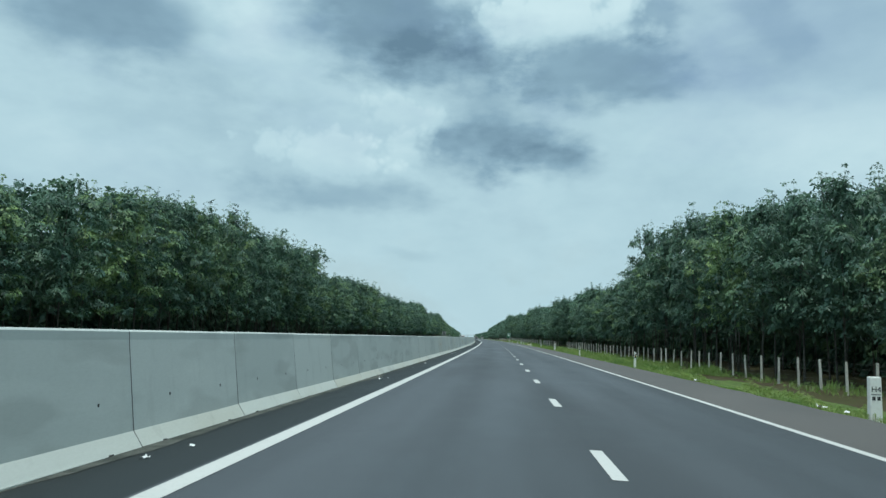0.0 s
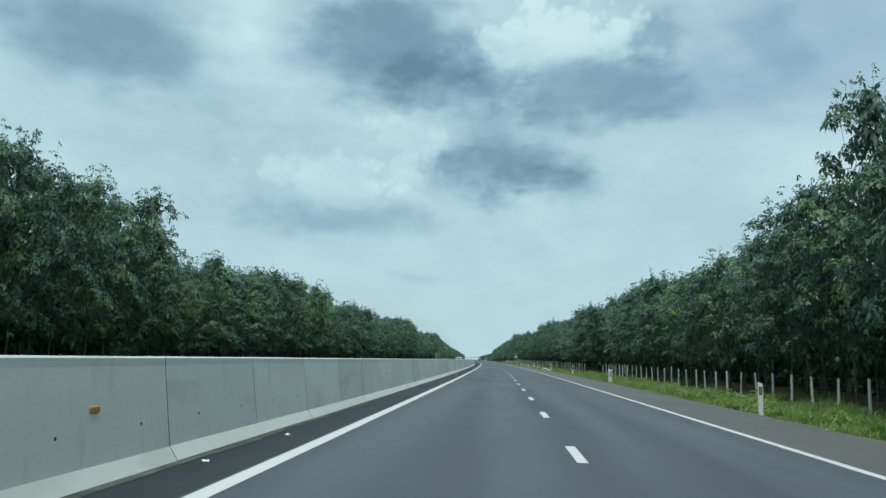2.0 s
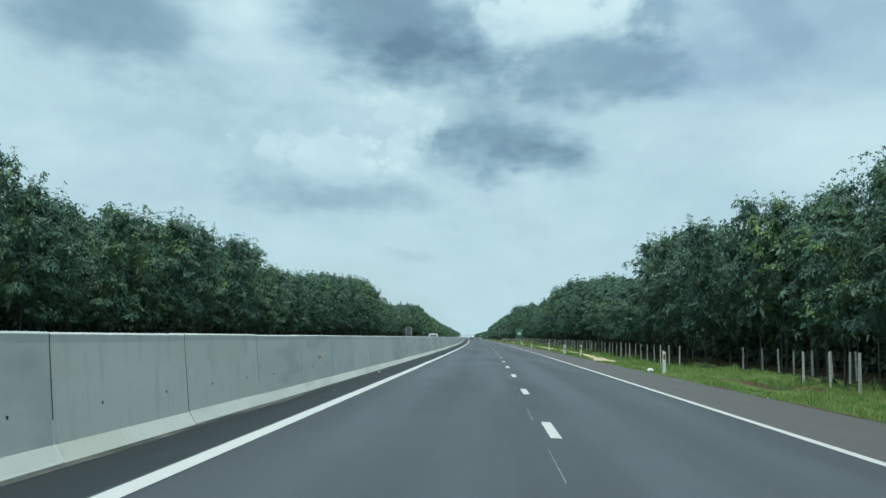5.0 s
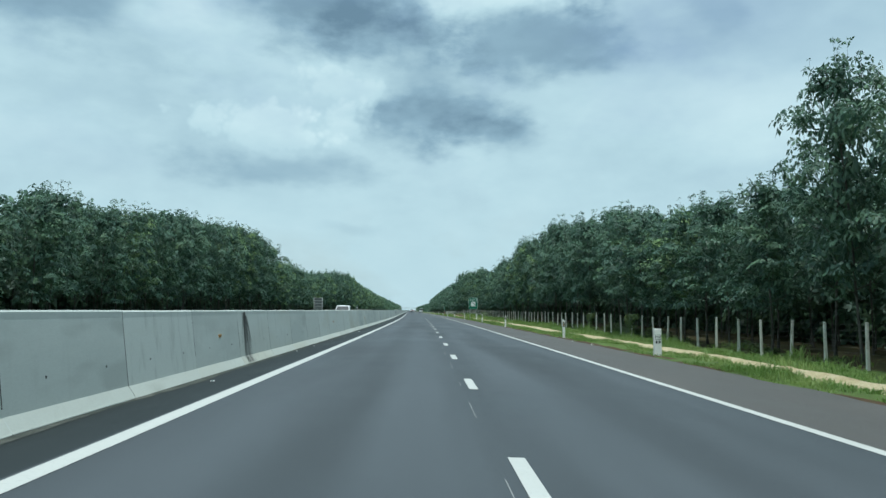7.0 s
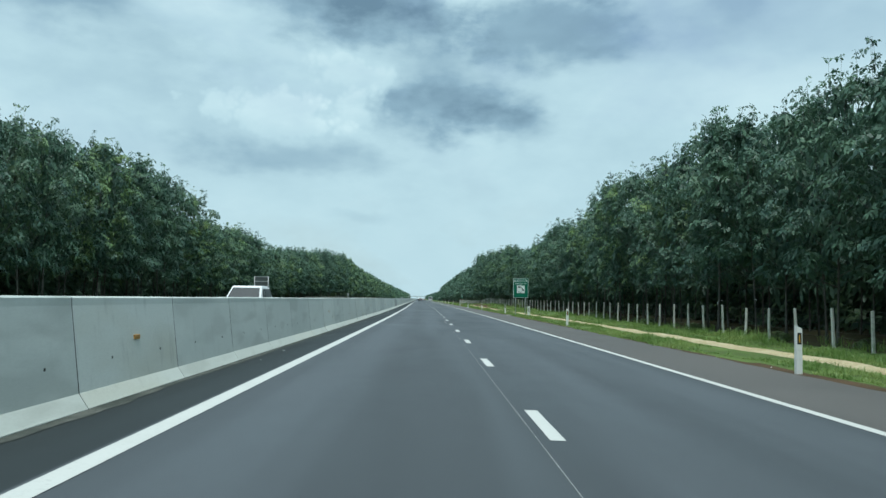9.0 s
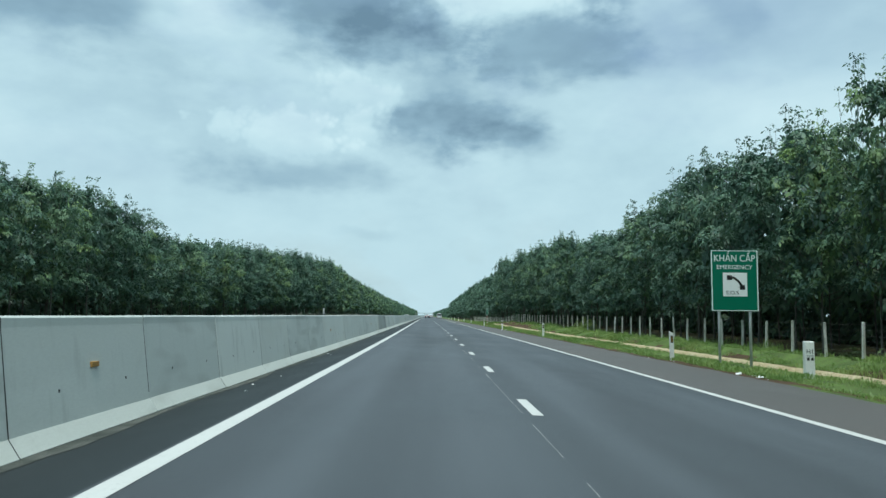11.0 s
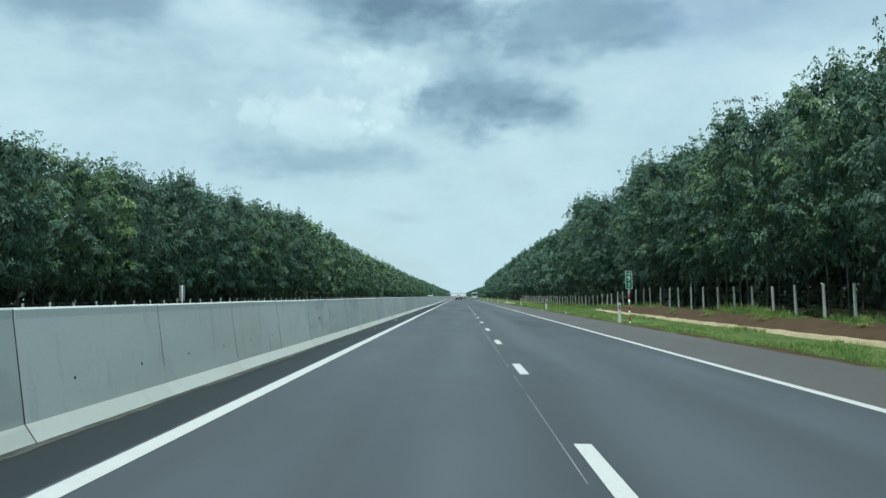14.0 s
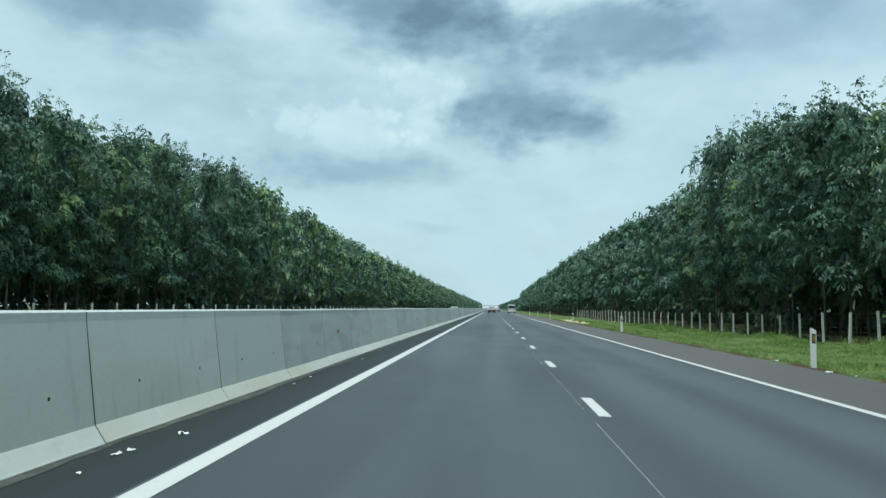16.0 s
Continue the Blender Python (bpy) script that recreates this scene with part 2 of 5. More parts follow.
def leafy(dark, light, tip, through=0.3, rough=0.45, spec=0.28):
    def build(nt, b):
        one = linked(nt, "ShaderNodeNewGeometry").outputs["Random Per Island"]
        whole = linked(nt, "ShaderNodeObjectInfo").outputs["Random"]
        loc = linked(nt, "ShaderNodeTexCoord").outputs["Object"]
        clump = fuzz(nt, loc, 0.5, 3.0)
        depth = linked(nt, "ShaderNodeMath", "ADD", i0=spread(nt, clump, 0.35, 0.65, 0.0, 0.55), i1=linked(nt, "ShaderNodeMath", "MULTIPLY", i0=one, i1=0.45).outputs[0]).outputs[0]
        col = blend(nt, depth, dark, light)
        both = linked(nt, "ShaderNodeMath", "MULTIPLY", i0=spread(nt, clump, 0.45, 0.65, 0.0, 1.0), i1=spread(nt, whole, 0.5, 1.0, 0.1, 1.0)).outputs[0]
        col = blend(nt, both, col, tip)
        finish(nt, b, col, rough, spec)
        lit = linked(nt, "ShaderNodeBsdfTranslucent", Color=col)
        mix = linked(nt, "ShaderNodeMixShader", i0=through, i1=b.outputs[0], i2=lit.outputs[0])
        nt.links.new(mix.outputs[0], nt.nodes["Material Output"].inputs[0])
    return build


M_ROAD = material("asphalt", asphalt((0.031, 0.037, 0.043, 1), (0.070, 0.081, 0.092, 1), (0.040, 0.047, 0.054, 1), 0.5, 0.85, 0.6))
M_SHOULDER = material("shoulder_asphalt", asphalt((0.050, 0.046, 0.043, 1), (0.104, 0.096, 0.088, 1), (0.077, 0.070, 0.063, 1)))
M_GUTTER = material("gutter_asphalt", asphalt((0.009, 0.012, 0.013, 1), (0.029, 0.036, 0.038, 1), (0.014, 0.018, 0.019, 1), 0.5, 0.0, 0.2))


def paint(nt, b):
    here = place(nt)
    wear = fuzz(nt, here, 22.0, 5.0, 0.7)
    col = blend(nt, spread(nt, wear, 0.55, 0.78, 0.0, 0.6), (0.49, 0.485, 0.455, 1), (0.25, 0.25, 0.24, 1))
    col = blend(nt, spread(nt, fuzz(nt, here, 0.8, 4.0), 0.5, 0.75, 0.0, 0.35), col, (0.40, 0.40, 0.37, 1))
    finish(nt, b, col, 0.6, 0.4)


M_PAINT = material("road_paint", paint)
M_BARRIER = material("barrier_concrete", concrete((0.485, 0.52, 0.495, 1), (0.61, 0.64, 0.605, 1), (0.29, 0.305, 0.285, 1)))
M_DIRTY = material("dirty_concrete", concrete((0.27, 0.285, 0.27, 1), (0.38, 0.405, 0.385, 1), (0.12, 0.13, 0.115, 1), 1.2))
M_TOE = material("barrier_toe_concrete", concrete((0.47, 0.495, 0.455, 1), (0.53, 0.555, 0.51, 1), (0.28, 0.285, 0.25, 1), 0.7))
M_POST = material("post_concrete", concrete((0.58, 0.57, 0.52, 1), (0.68, 0.67, 0.62, 1), (0.17, 0.17, 0.14, 1)))
M_DRAIN = material("drain_concrete", soil((0.45, 0.375, 0.22, 1), (0.53, 0.46, 0.30, 1), (0.30, 0.22, 0.12, 1), 2.0))
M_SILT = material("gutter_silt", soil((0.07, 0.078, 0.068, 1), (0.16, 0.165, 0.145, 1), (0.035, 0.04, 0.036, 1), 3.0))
M_GRASS_GROUND = material("verge_soil", soil((0.065, 0.11, 0.03, 1), (0.115, 0.185, 0.045, 1), (0.10, 0.095, 0.042, 1), 1.3))
M_RED = material("red_soil", soil((0.07, 0.04, 0.026, 1), (0.105, 0.058, 0.036, 1), (0.055, 0.065, 0.025, 1), 1.6))
M_FLOOR = material("plantation_floor", soil((0.045, 0.04, 0.022, 1), (0.05, 0.06, 0.02, 1), (0.09, 0.06, 0.035, 1)))
M_LEAF = material("rubber_leaf", leafy((0.036, 0.078, 0.063, 1), (0.117, 0.202, 0.133, 1), (0.24, 0.345, 0.115, 1), 0.25, 0.48, 0.26))
M_SHRUB = material("shrub_leaf", leafy((0.06, 0.10, 0.04, 1), (0.15, 0.21, 0.075, 1), (0.24, 0.27, 0.09, 1)))
M_WEED = material("weed_leaf", leafy((0.15, 0.22, 0.05, 1), (0.27, 0.36, 0.1, 1), (0.34, 0.38, 0.13, 1), 0.4))
M_BLADE = material("grass_blade", leafy((0.11, 0.185, 0.045, 1), (0.22, 0.345, 0.09, 1), (0.33, 0.36, 0.13, 1), 0.45))
M_BARK = material("bark", plain((0.075, 0.072, 0.064, 1), 0.9, 0.0, (0.22, 0.215, 0.19, 1), 0.6, 6.0))
M_WHITE = material("white_paint", plain((0.74, 0.74, 0.7, 1), 0.55, 0.0, (0.35, 0.3, 0.22, 1), 0.3))
M_BLACK = material("black_paint", plain((0.012, 0.012, 0.013, 1), 0.5))
M_AMBER = material("amber_reflector", plain((0.66, 0.38, 0.03, 1), 0.25, 0.0, (0.4, 0.2, 0.05, 1)))
M_RUST = material("rusty_reflector", plain((0.45, 0.24, 0.06, 1), 0.5, 0.0, (0.3, 0.16, 0.06, 1)))
M_GREEN = material("sign_green", plain((0.0, 0.135, 0.075, 1), 0.4, 0.0, (0.02, 0.1, 0.06, 1), 0.2))
M_SIGNWHITE = material("sign_white", plain((0.78, 0.8, 0.78, 1), 0.4, 0.0, (0.5, 0.5, 0.48, 1), 0.15))
M_STEEL = material("galvanised_steel", plain((0.46, 0.47, 0.47, 1), 0.5, 0.25, (0.25, 0.25, 0.24, 1), 0.4))
M_SHEET = material("dull_sheet_metal", plain((0.11, 0.12, 0.125, 1), 0.6, 0.3, (0.1, 0.1, 0.1, 1), 0.4))
M_DULL = material("dull_aluminium", plain((0.24, 0.25, 0.26, 1), 0.6, 0.3, (0.16, 0.16, 0.16, 1), 0.3))
M_REDPAINT = material("red_paint", plain((0.38, 0.035, 0.03, 1), 0.5))
M_STAIN = material("dried_drips", plain((0.06, 0.062, 0.06, 1), 0.9, 0.0, (0.16, 0.165, 0.16, 1), 0.7, 20.0))
M_WIRE = material("fence_wire", plain((0.16, 0.16, 0.15, 1), 0.6, 0.6))
M_HOLE = material("dark_recess", plain((0.02, 0.02, 0.018, 1), 0.9))
M_LITTER = material("paper_litter", plain((0.72, 0.72, 0.7, 1), 0.7, 0.0, (0.4, 0.36, 0.3, 1), 0.4))
M_CAR_DARK = material("dark_car_paint", plain((0.02, 0.022, 0.028, 1), 0.25))
M_CAR_WHITE = material("white_car_paint", plain((0.75, 0.75, 0.75, 1), 0.3))
M_CAR_GREY = material("grey_car_paint", plain((0.28, 0.29, 0.3, 1), 0.3))
M_GLASS = material("tinted_glass", plain((0.012, 0.014, 0.016, 1), 0.45, 0.0, (0.02, 0.02, 0.02, 1)))
M_TYRE = material("tyre_rubber", plain((0.015, 0.015, 0.015, 1), 0.8))
M_LAMPRED = material("tail_lamp", plain((0.4, 0.02, 0.015, 1), 0.25))


# ---- mesh helpers ----
def part(name, bm, mat, parent=None, label=""):
    me = bpy.data.meshes.new(name)
    bm.to_mesh(me)
    bm.free()
    for m in (mat if isinstance(mat, (list, tuple)) else [mat]):
        me.materials.append(m)
    ob = new(name, me)
    ob.parent = parent
    return tagged(ob, label)


def quick(name, verts, faces, mat, parent=None, label="", slots=None):
    me = bpy.data.meshes.new(name)
    verts = np.asarray(verts, dtype=np.float32)
    me.from_pydata(verts.tolist() if len(verts) < 5000 else verts, [], faces)
    for m in (mat if isinstance(mat, (list, tuple)) else [mat]):
        me.materials.append(m)
    if slots is not None:
        me.polygons.foreach_set("material_index", slots)
    ob = new(name, me)
    ob.parent = parent
    return tagged(ob, label)


def box(bm, x0, x1, y0, y1, z0, z1, bevel=0.0):
    r = bmesh.ops.create_cube(bm, size=1.0, matrix=Matrix.LocRotScale(((x0 + x1) / 2, (y0 + y1) / 2, (z0 + z1) / 2), None, (x1 - x0, y1 - y0, z1 - z0)))
    if bevel:
        edges = list({e for v in r["verts"] for e in v.link_edges})
        bmesh.ops.bevel(bm, geom=edges, offset=bevel, segments=2, profile=0.6, affect="EDGES")


def boxes(*rows, bevel=0.0):
    bm = bmesh.new()
    for r in rows:
        box(bm, *r, bevel=bevel)
    return bm


def tube(bm, points, radii, sides=6):
    rings = []
    for i, (p, r) in enumerate(zip(points, radii)):
        d = (Vector(points[min(i + 1, len(points) - 1)]) - Vector(points[max(i - 1, 0)])).normalized()
        q = d.to_track_quat("Z", "Y")
        rings.append([bm.verts.new(Vector(p) + q @ Vector((r * math.cos(a), r * math.sin(a), 0))) for a in (2 * math.pi * k / sides for k in range(sides))])
    for one, two in zip(rings, rings[1:]):
        for k in range(sides):
            f = bm.faces.new((one[k], one[(k + 1) % sides], two[(k + 1) % sides], two[k]))
            f.smooth = True
    bm.faces.new(rings[0][::-1]), bm.faces.new(rings[-1])
    return bm


def empty(name, m=None):
    ob = new(name)
    if m is not None:
        ob.matrix_basis = m
    return ob


def repeat(ob, m):
    """A copy at the pose m, whatever the size of the first one."""
    return copy_thing(ob, m @ Matrix.Diagonal((*(1 / k for k in ob.scale), 1)))


def frame_at(s, u, z, turn=0.0):
    return pose(*at(s, u, z), 0, 0, heading(s) + turn)


# ---- ground, road and markings ----
def road_z(u):
    if u < -5.98:
        u = -11.96 - u
    if u < -3.9:
        return 0.078 - (-3.9 - u) * 0.149
    return -FALL * u


def dip(s):
    return -0.28 * (1 - min(max((s - 80) / 70, 0), 1))


def knot(value, pairs):
    xs, ys = zip(*pairs)
    return float(np.interp(value, xs, ys))


DRAIN_LINE = ((162, 7.3), (167, 7.5), (173, 8.3), (180, 8.5), (188, 9.3), (225, 9.7), (240, 10.6), (306, 10.5), (350, 10.5), (400, 11.2), (440, 11.6))


# height of the ground along the plantation fence
FENCE_FOOT = ((0, -0.86), (150, -0.84), (185, -0.88), (222, -0.8), (236, -0.54), (280, -0.5), (327, -0.36), (360, -0.22), (405, -0.06), (420, -0.06), (432, -0.32), (450, -0.5), (600, -0.5))


def ground_z(s, u):
    wob = noise.noise(Vector((u * 0.45, s * 0.3, 0))) * 0.16 + noise.noise(Vector((u * 1.5, s * 1.1, 5))) * 0.09
    if u > 0:
        keys = ((0, -0.26), (6.35, -0.16), (6.9, -0.17), (8.0, -0.24), (9.0, -0.30), (11.5, -0.38), (13.0, -0.46), (15.4, -0.55), (20, -0.6), (60, -0.6))
        z = knot(u, keys)
        outer = min(max((u - 9.5) / 4.5, 0), 1)
        z += (knot(s, FENCE_FOOT) - dip(s) - z) * outer
        fade = min(max((u - 6.6) / 1.5, 0), 1)
        if 150 < s < 416:
            wob *= 1 - 0.9 * math.exp(-((u - knot(s, DRAIN_LINE)) / 0.95) ** 4)
        bank = 0.42 * min(max((s - 262) / 25, 0), 1) * min(max((425 - s) / 20, 0.4), 1) * math.exp(-((u - knot(s, DRAIN_LINE) - 1.7) / 0.9) ** 2)
        cut = -0.03 * (1 if 150 < s < 415 else 0) * math.exp(-((u - knot(s, DRAIN_LINE)) / 0.5) ** 4)
        return z + fade * (wob + dip(s)) + bank + cut
    keys = ((-60, -0.6), (-30, -0.6), (-25.5, -0.4), (-19.0, -0.32), (-17.7, -0.21), (-16, -0.24), (-5.98, -0.42), (0, -0.26))
    return knot(u, keys) + min(max((-17.6 - u) / 1.5, 0), 1) * wob


def lay_out(ob, places):
    """Road coordinates as the texture map."""
    me = ob.data
    which = np.empty(len(me.loops), dtype=np.int32)
    me.loops.foreach_get("vertex_index", which)
    me.uv_layers.new(name="road").data.foreach_set("uv", np.array(places, dtype=np.float32)[which].ravel())


def sheet(name, us, ss, height, mats, slot=None, label="", category="", kind="structure"):
    verts = [at(s, u, height(s, u)) for s in ss for u in us]
    n = len(us)
    faces, slots = [], []
    for i in range(len(ss) - 1):
        for j in range(n - 1):
            a = i * n + j
            faces.append((a, a + 1, a + n + 1, a + n))
            slots.append(slot((ss[i] + ss[i + 1]) / 2, (us[j] + us[j + 1]) / 2) if slot else 0)
    ob = quick(name, [tuple(v) for v in verts], faces, mats, None, "", slots)
    lay_out(ob, [(u, s) for s in ss for u in us])
    ob.data.shade_smooth()
    return tagged(ob, label, category, "", kind)


def ground_slot(s, u):
    if 151 < s < 178 and 16 < u < 19.6:
        return 0
    if -60 < u < -26.2 or 16.3 < u < 70:
        return 2
    if u > 70 or u < -60:
        return 0
    if s < 108 and u > 12.0 + 1.6 * noise.noise(Vector((s * 0.12, 4, 0))):
        return 2
    if 366 < s < 419 and 0.3 < u - knot(s, DRAIN_LINE) < knot(s, ((366, 0.9), (374, 2.9), (412, 3.2), (419, 1.0))) + 0.8 * noise.noise(Vector((s * 0.3, 8, 8))):
        return 1
    if 262 < s < 412 and 0.2 < u - knot(s, DRAIN_LINE) < 0.75 + 0.7 * noise.noise(Vector((s * 0.3, 8, 8))):
        return 1
    if 138.5 < s < 151.5 and 9.5 < u < 15.2 + noise.noise(Vector((s * 0.4, 2, 6))) or 158 < s < 164.5 and 9.7 < u < 12.2:
        return 1
    if 6 < u < knot(s, ((180, 6.95), (192, 7.25), (232, 7.25), (240, 6.75), (255, 6.75), (265, 7.1))) and noise.noise(Vector((s * 0.4, u, 3))) > (-0.12 if s < 188 or 240 < s < 255 else -0.3):
        return 1
    return 0


far = [-3000, -600, -120]
us = far + list(np.arange(-60, -16, 2.0)) + [-16, -5.98, 6.2] + list(np.arange(6.5, 16.6, 0.33)) + list(np.arange(17, 62, 3.0)) + [120, 600, 3000]
ss = [-2500, -400, -120, -60] + list(np.arange(-40, 500, 1.0)) + list(np.arange(502, 700, 6.0)) + list(np.arange(720, 2600, 40.0)) + [4000]
sheet("ground", us, ss, ground_z, [M_GRASS_GROUND, M_RED, M_FLOOR], ground_slot, "green grass verge over red soil beside the motorway", "ground")

LONG = [-120, -60] + list(np.arange(-40, 1100, 4.0)) + list(np.arange(1120, 2600, 40.0))
sheet("road_right", [-3.9, -3.0, -1.5, 0, 1.5, 3.0, 3.8], LONG, lambda s, u: road_z(u), M_ROAD, None, "dark grey asphalt carriageway with two lanes", "road")
sheet("road_left", [-15.9, -13, -10.5, -8.06], LONG, lambda s, u: road_z(u), M_ROAD, None, "dark grey asphalt of the opposite carriageway", "road")


EDGE = list(np.arange(-40, 500, 0.5)) + list(np.arange(504, 2600, 16.0))
verts, faces, flat = [], [], []
for s in EDGE:
    e = 6.42 + 0.14 * noise.noise(Vector((s * 0.5, 0, 0))) + 0.05 * noise.noise(Vector((s * 3.1, 2, 0)))
    for u in (3.8, 5.0, e, e + 0.06):
        verts.append(tuple(at(s, u, road_z(u) - (0.07 if u > e else 0))))
        flat.append((u, s))
for i in range(len(EDGE) - 1):
    for j in range(3):
        a = 4 * i + j
        faces.append((a, a + 1, a + 5, a + 4))
side = quick("shoulder_right", verts, faces, M_SHOULDER)
lay_out(side, flat)
tagged(side, "brownish asphalt hard shoulder with a ragged edge", "road", "", "structure")
sheet("shoulder_left", [-17.8, -15.9], LONG, lambda s, u: road_z(u), M_SHOULDER, None, "brownish asphalt shoulder of the opposite carriageway", "road")
sheet("gutter_right", [-5.62, -4.8, -3.9], LONG, lambda s, u: road_z(u), M_GUTTER, None, "dark dirty strip of asphalt along the median barrier", "road")
sheet("gutter_left", [-8.06, -7.2, -6.34], LONG, lambda s, u: road_z(u), M_GUTTER, None, "dark dirty strip of asphalt along the median barrier", "road")


def strip(name, u, width, s0, s1, step, label, mat=None, lift=0.005):
    n = max(1, int(round((s1 - s0) / step)))
    verts, faces = [], []
    for i in range(n + 1):
        s = s0 + (s1 - s0) * i / n
        for w in (-0.5, 0.5):
            verts.append(tuple(at(s, u + w * width, road_z(u + w * width) + lift)))
        if i:
            a = 2 * i - 2
            faces.append((a, a + 1, a + 3, a + 2))
    return tagged(quick(name, verts, faces, mat or M_PAINT), label, "road marking", "", "structure")


strip("edge_line_left", -3.75, 0.21, -40, 2500, 5.0, "solid white edge line beside the median strip")
strip("edge_line_right", 3.75, 0.165, -40, 2500, 5.0, "solid white edge line beside the hard shoulder")
strip("edge_line_opposite", -8.21, 0.2, -40, 2500, 5.0, "solid white edge line of the opposite carriageway")
strip("edge_line_opposite", -15.71, 0.2, -40, 2500, 5.0, "solid white edge line of the opposite carriageway")
for n in range(-3, 62):
    far_end = -6.35 + 8 * n
    tagged(strip("lane_dash", 0.0, 0.155, far_end - 2, far_end, 2.0, "short white lane dash painted on the asphalt"), "", "", "lane dashes")
for n in range(62, 130, 1):
    far_end = -6.35 + 8 * n
    strip("lane_dash", 0.0, 0.155, far_end - 2, far_end, 2.0, "short white lane dash painted on the asphalt")["group"] = "lane dashes"
rnd = random.Random(5)
s = 112.0
while s < 470:
    run = rnd.uniform(0.4, 2.6) * (1 if s < 200 else 3.5)
    strip("setting_out_line", -0.19, 0.004, s, s + run, 1.0, "hair-thin white setting-out line beside the lane dashes", None, 0.004)
    s += run + rnd.uniform(0.2, 3.5) * (1 if s < 200 else 0.4)

verts, faces, flat = [], [], []
SILT = list(np.arange(-40, 480, 0.5))
for i, s in enumerate(SILT):
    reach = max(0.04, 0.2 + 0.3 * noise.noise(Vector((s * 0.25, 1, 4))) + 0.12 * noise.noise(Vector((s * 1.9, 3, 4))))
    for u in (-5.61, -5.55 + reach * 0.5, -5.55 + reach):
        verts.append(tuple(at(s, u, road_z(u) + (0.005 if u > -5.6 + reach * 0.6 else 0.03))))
    if i:
        for j in range(2):
            a = 3 * i - 3 + j
            faces.append((a, a + 1, a + 4, a + 3))
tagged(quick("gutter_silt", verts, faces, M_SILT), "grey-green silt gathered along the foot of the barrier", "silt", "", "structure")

# pale concrete drain beside the verge
def drain_run(stations, middle, swell, label):
    verts, faces, cross = [], [], ((-0.42, -0.25), (-0.28, 0.02), (-0.15, -0.04), (0.0, -0.06), (0.15, -0.03), (0.28, 0.03), (0.42, -0.25))
    for i, s in enumerate(stations):
        mid = middle(s)
        for u, z in cross:
            u *= swell(s)
            wob = 0.06 * noise.noise(Vector((s * 0.5, u * 2, 7))) + 0.05 * noise.noise(Vector((s * 2.3, u * 4, 2)))
            verts.append(tuple(at(s, mid + u * (1 + wob) + wob, ground_z(s, mid) + 0.10 + z + wob * 0.4)))
        if i:
            for j in range(6):
                a = 7 * (i - 1) + j
                faces.append((a, a + 1, a + 8, a + 7))
    ob = tagged(quick("drain_channel", verts, faces, M_DRAIN), label, "drain", "", "structure")
    ob.data.shade_smooth()


drain_run(list(np.arange(162, 418, 0.6)), lambda s: knot(s, DRAIN_LINE), lambda s: knot(s, ((162, 1.9), (169, 1.8), (174, 1.0), (190, 1.2), (230, 1.2), (262, 0.6), (330, 0.42), (414, 0.42))), "pale concrete drain channel in the grass verge")
drain_run(list(np.arange(474, 500, 0.6)), lambda s: 7.7, lambda s: 1.3, "pale concrete apron of a drain outlet in the verge")


# ---- median barrier ----
def barrier_unit(short, face, look_of="", slots=False):
    root = empty("concrete_barrier")
    tagged(root, look_of or "pale grey precast concrete median barrier unit, lightly stained", "barrier", "median barrier units")
    # half widths and heights above the gutter, upper body and toe apart
    body = ((0.295, 0.045), (0.155, 1.17), (0.15, 1.268), (0.13, 1.29))
    toe = ((0.425, -0.25), (0.425, -0.135), (0.41, -0.115), (0.30, 0.05))

    def extrude(profile, closed_low):
        bm = bmesh.new()
        ring = [(w, z) for w, z in profile] + [(-w, z) for w, z in reversed(profile)]
        cols = []
        for y in (-0.4976, -0.4963, 0.4963, 0.4976):
            inset = 0.008 if abs(y) > 0.497 else 0.0
            cols.append([bm.verts.new((w - math.copysign(inset, w), y, z - (inset if z > 1 else 0))) for w, z in ring])
        for one, two in zip(cols, cols[1:]):
            for k in range(len(ring)):
                m = (k + 1) % len(ring)
                bm.faces.new((one[k], one[m], two[m], two[k]))
        bm.faces.new(cols[0][::-1]), bm.faces.new(cols[-1])
        bmesh.ops.recalc_face_normals(bm, faces=bm.faces)
        return bm
    part("body", extrude(body, False), face, root)
    part("toe", extrude(toe, True), M_TOE, root)
    seam = bmesh.new()
    ring = [(w - 0.004, z) for w, z in toe + body[1:]]
    ring = [(w, min(z, 1.28)) for w, z in ring] + [(-w, min(z, 1.28)) for w, z in reversed(ring)]
    cols = [[seam.verts.new((w, y, z)) for w, z in ring] for y in (0.497, 0.503)]
    for k in range(len(ring)):
        m = (k + 1) % len(ring)
        seam.faces.new((cols[0][k], cols[0][m], cols[1][m], cols[1][k]))
    part("joint", seam, M_HOLE, root, "dark open joint")
    if short:
        # the lower half of this joint is pointed with mortar
        fill = bmesh.new()
        rise = [(-0.123, 0.4245), (-0.115, 0.4095), (0.05, 0.2985), (short, 0.2945 - 0.14 * (short - 0.045) / 1.125)]
        cols = [[fill.verts.new((w - 0.002, y, z)) for z, w in rise] for y in (0.4958, 0.5042)]
        for k in range(3):
            fill.faces.new((cols[0][k], cols[1][k], cols[1][k + 1], cols[0][k + 1]))
        part("mortar", fill, face, root, "pale mortar filling")
    for y in (-0.21, 0.29):
        x = 0.246
        part("lifting_hole", boxes((x - 0.03, x + 0.004, y - 0.005, y + 0.005, 0.39, 0.445)), M_HOLE, root, "small dark lifting hole")
    for y in (-0.33, 0.3) if slots else ():
        part("drain_slot", boxes((0.38, 0.431, y - 0.013, y + 0.013, -0.185, -0.122)), M_HOLE, root, "dark drain slot")
    return root


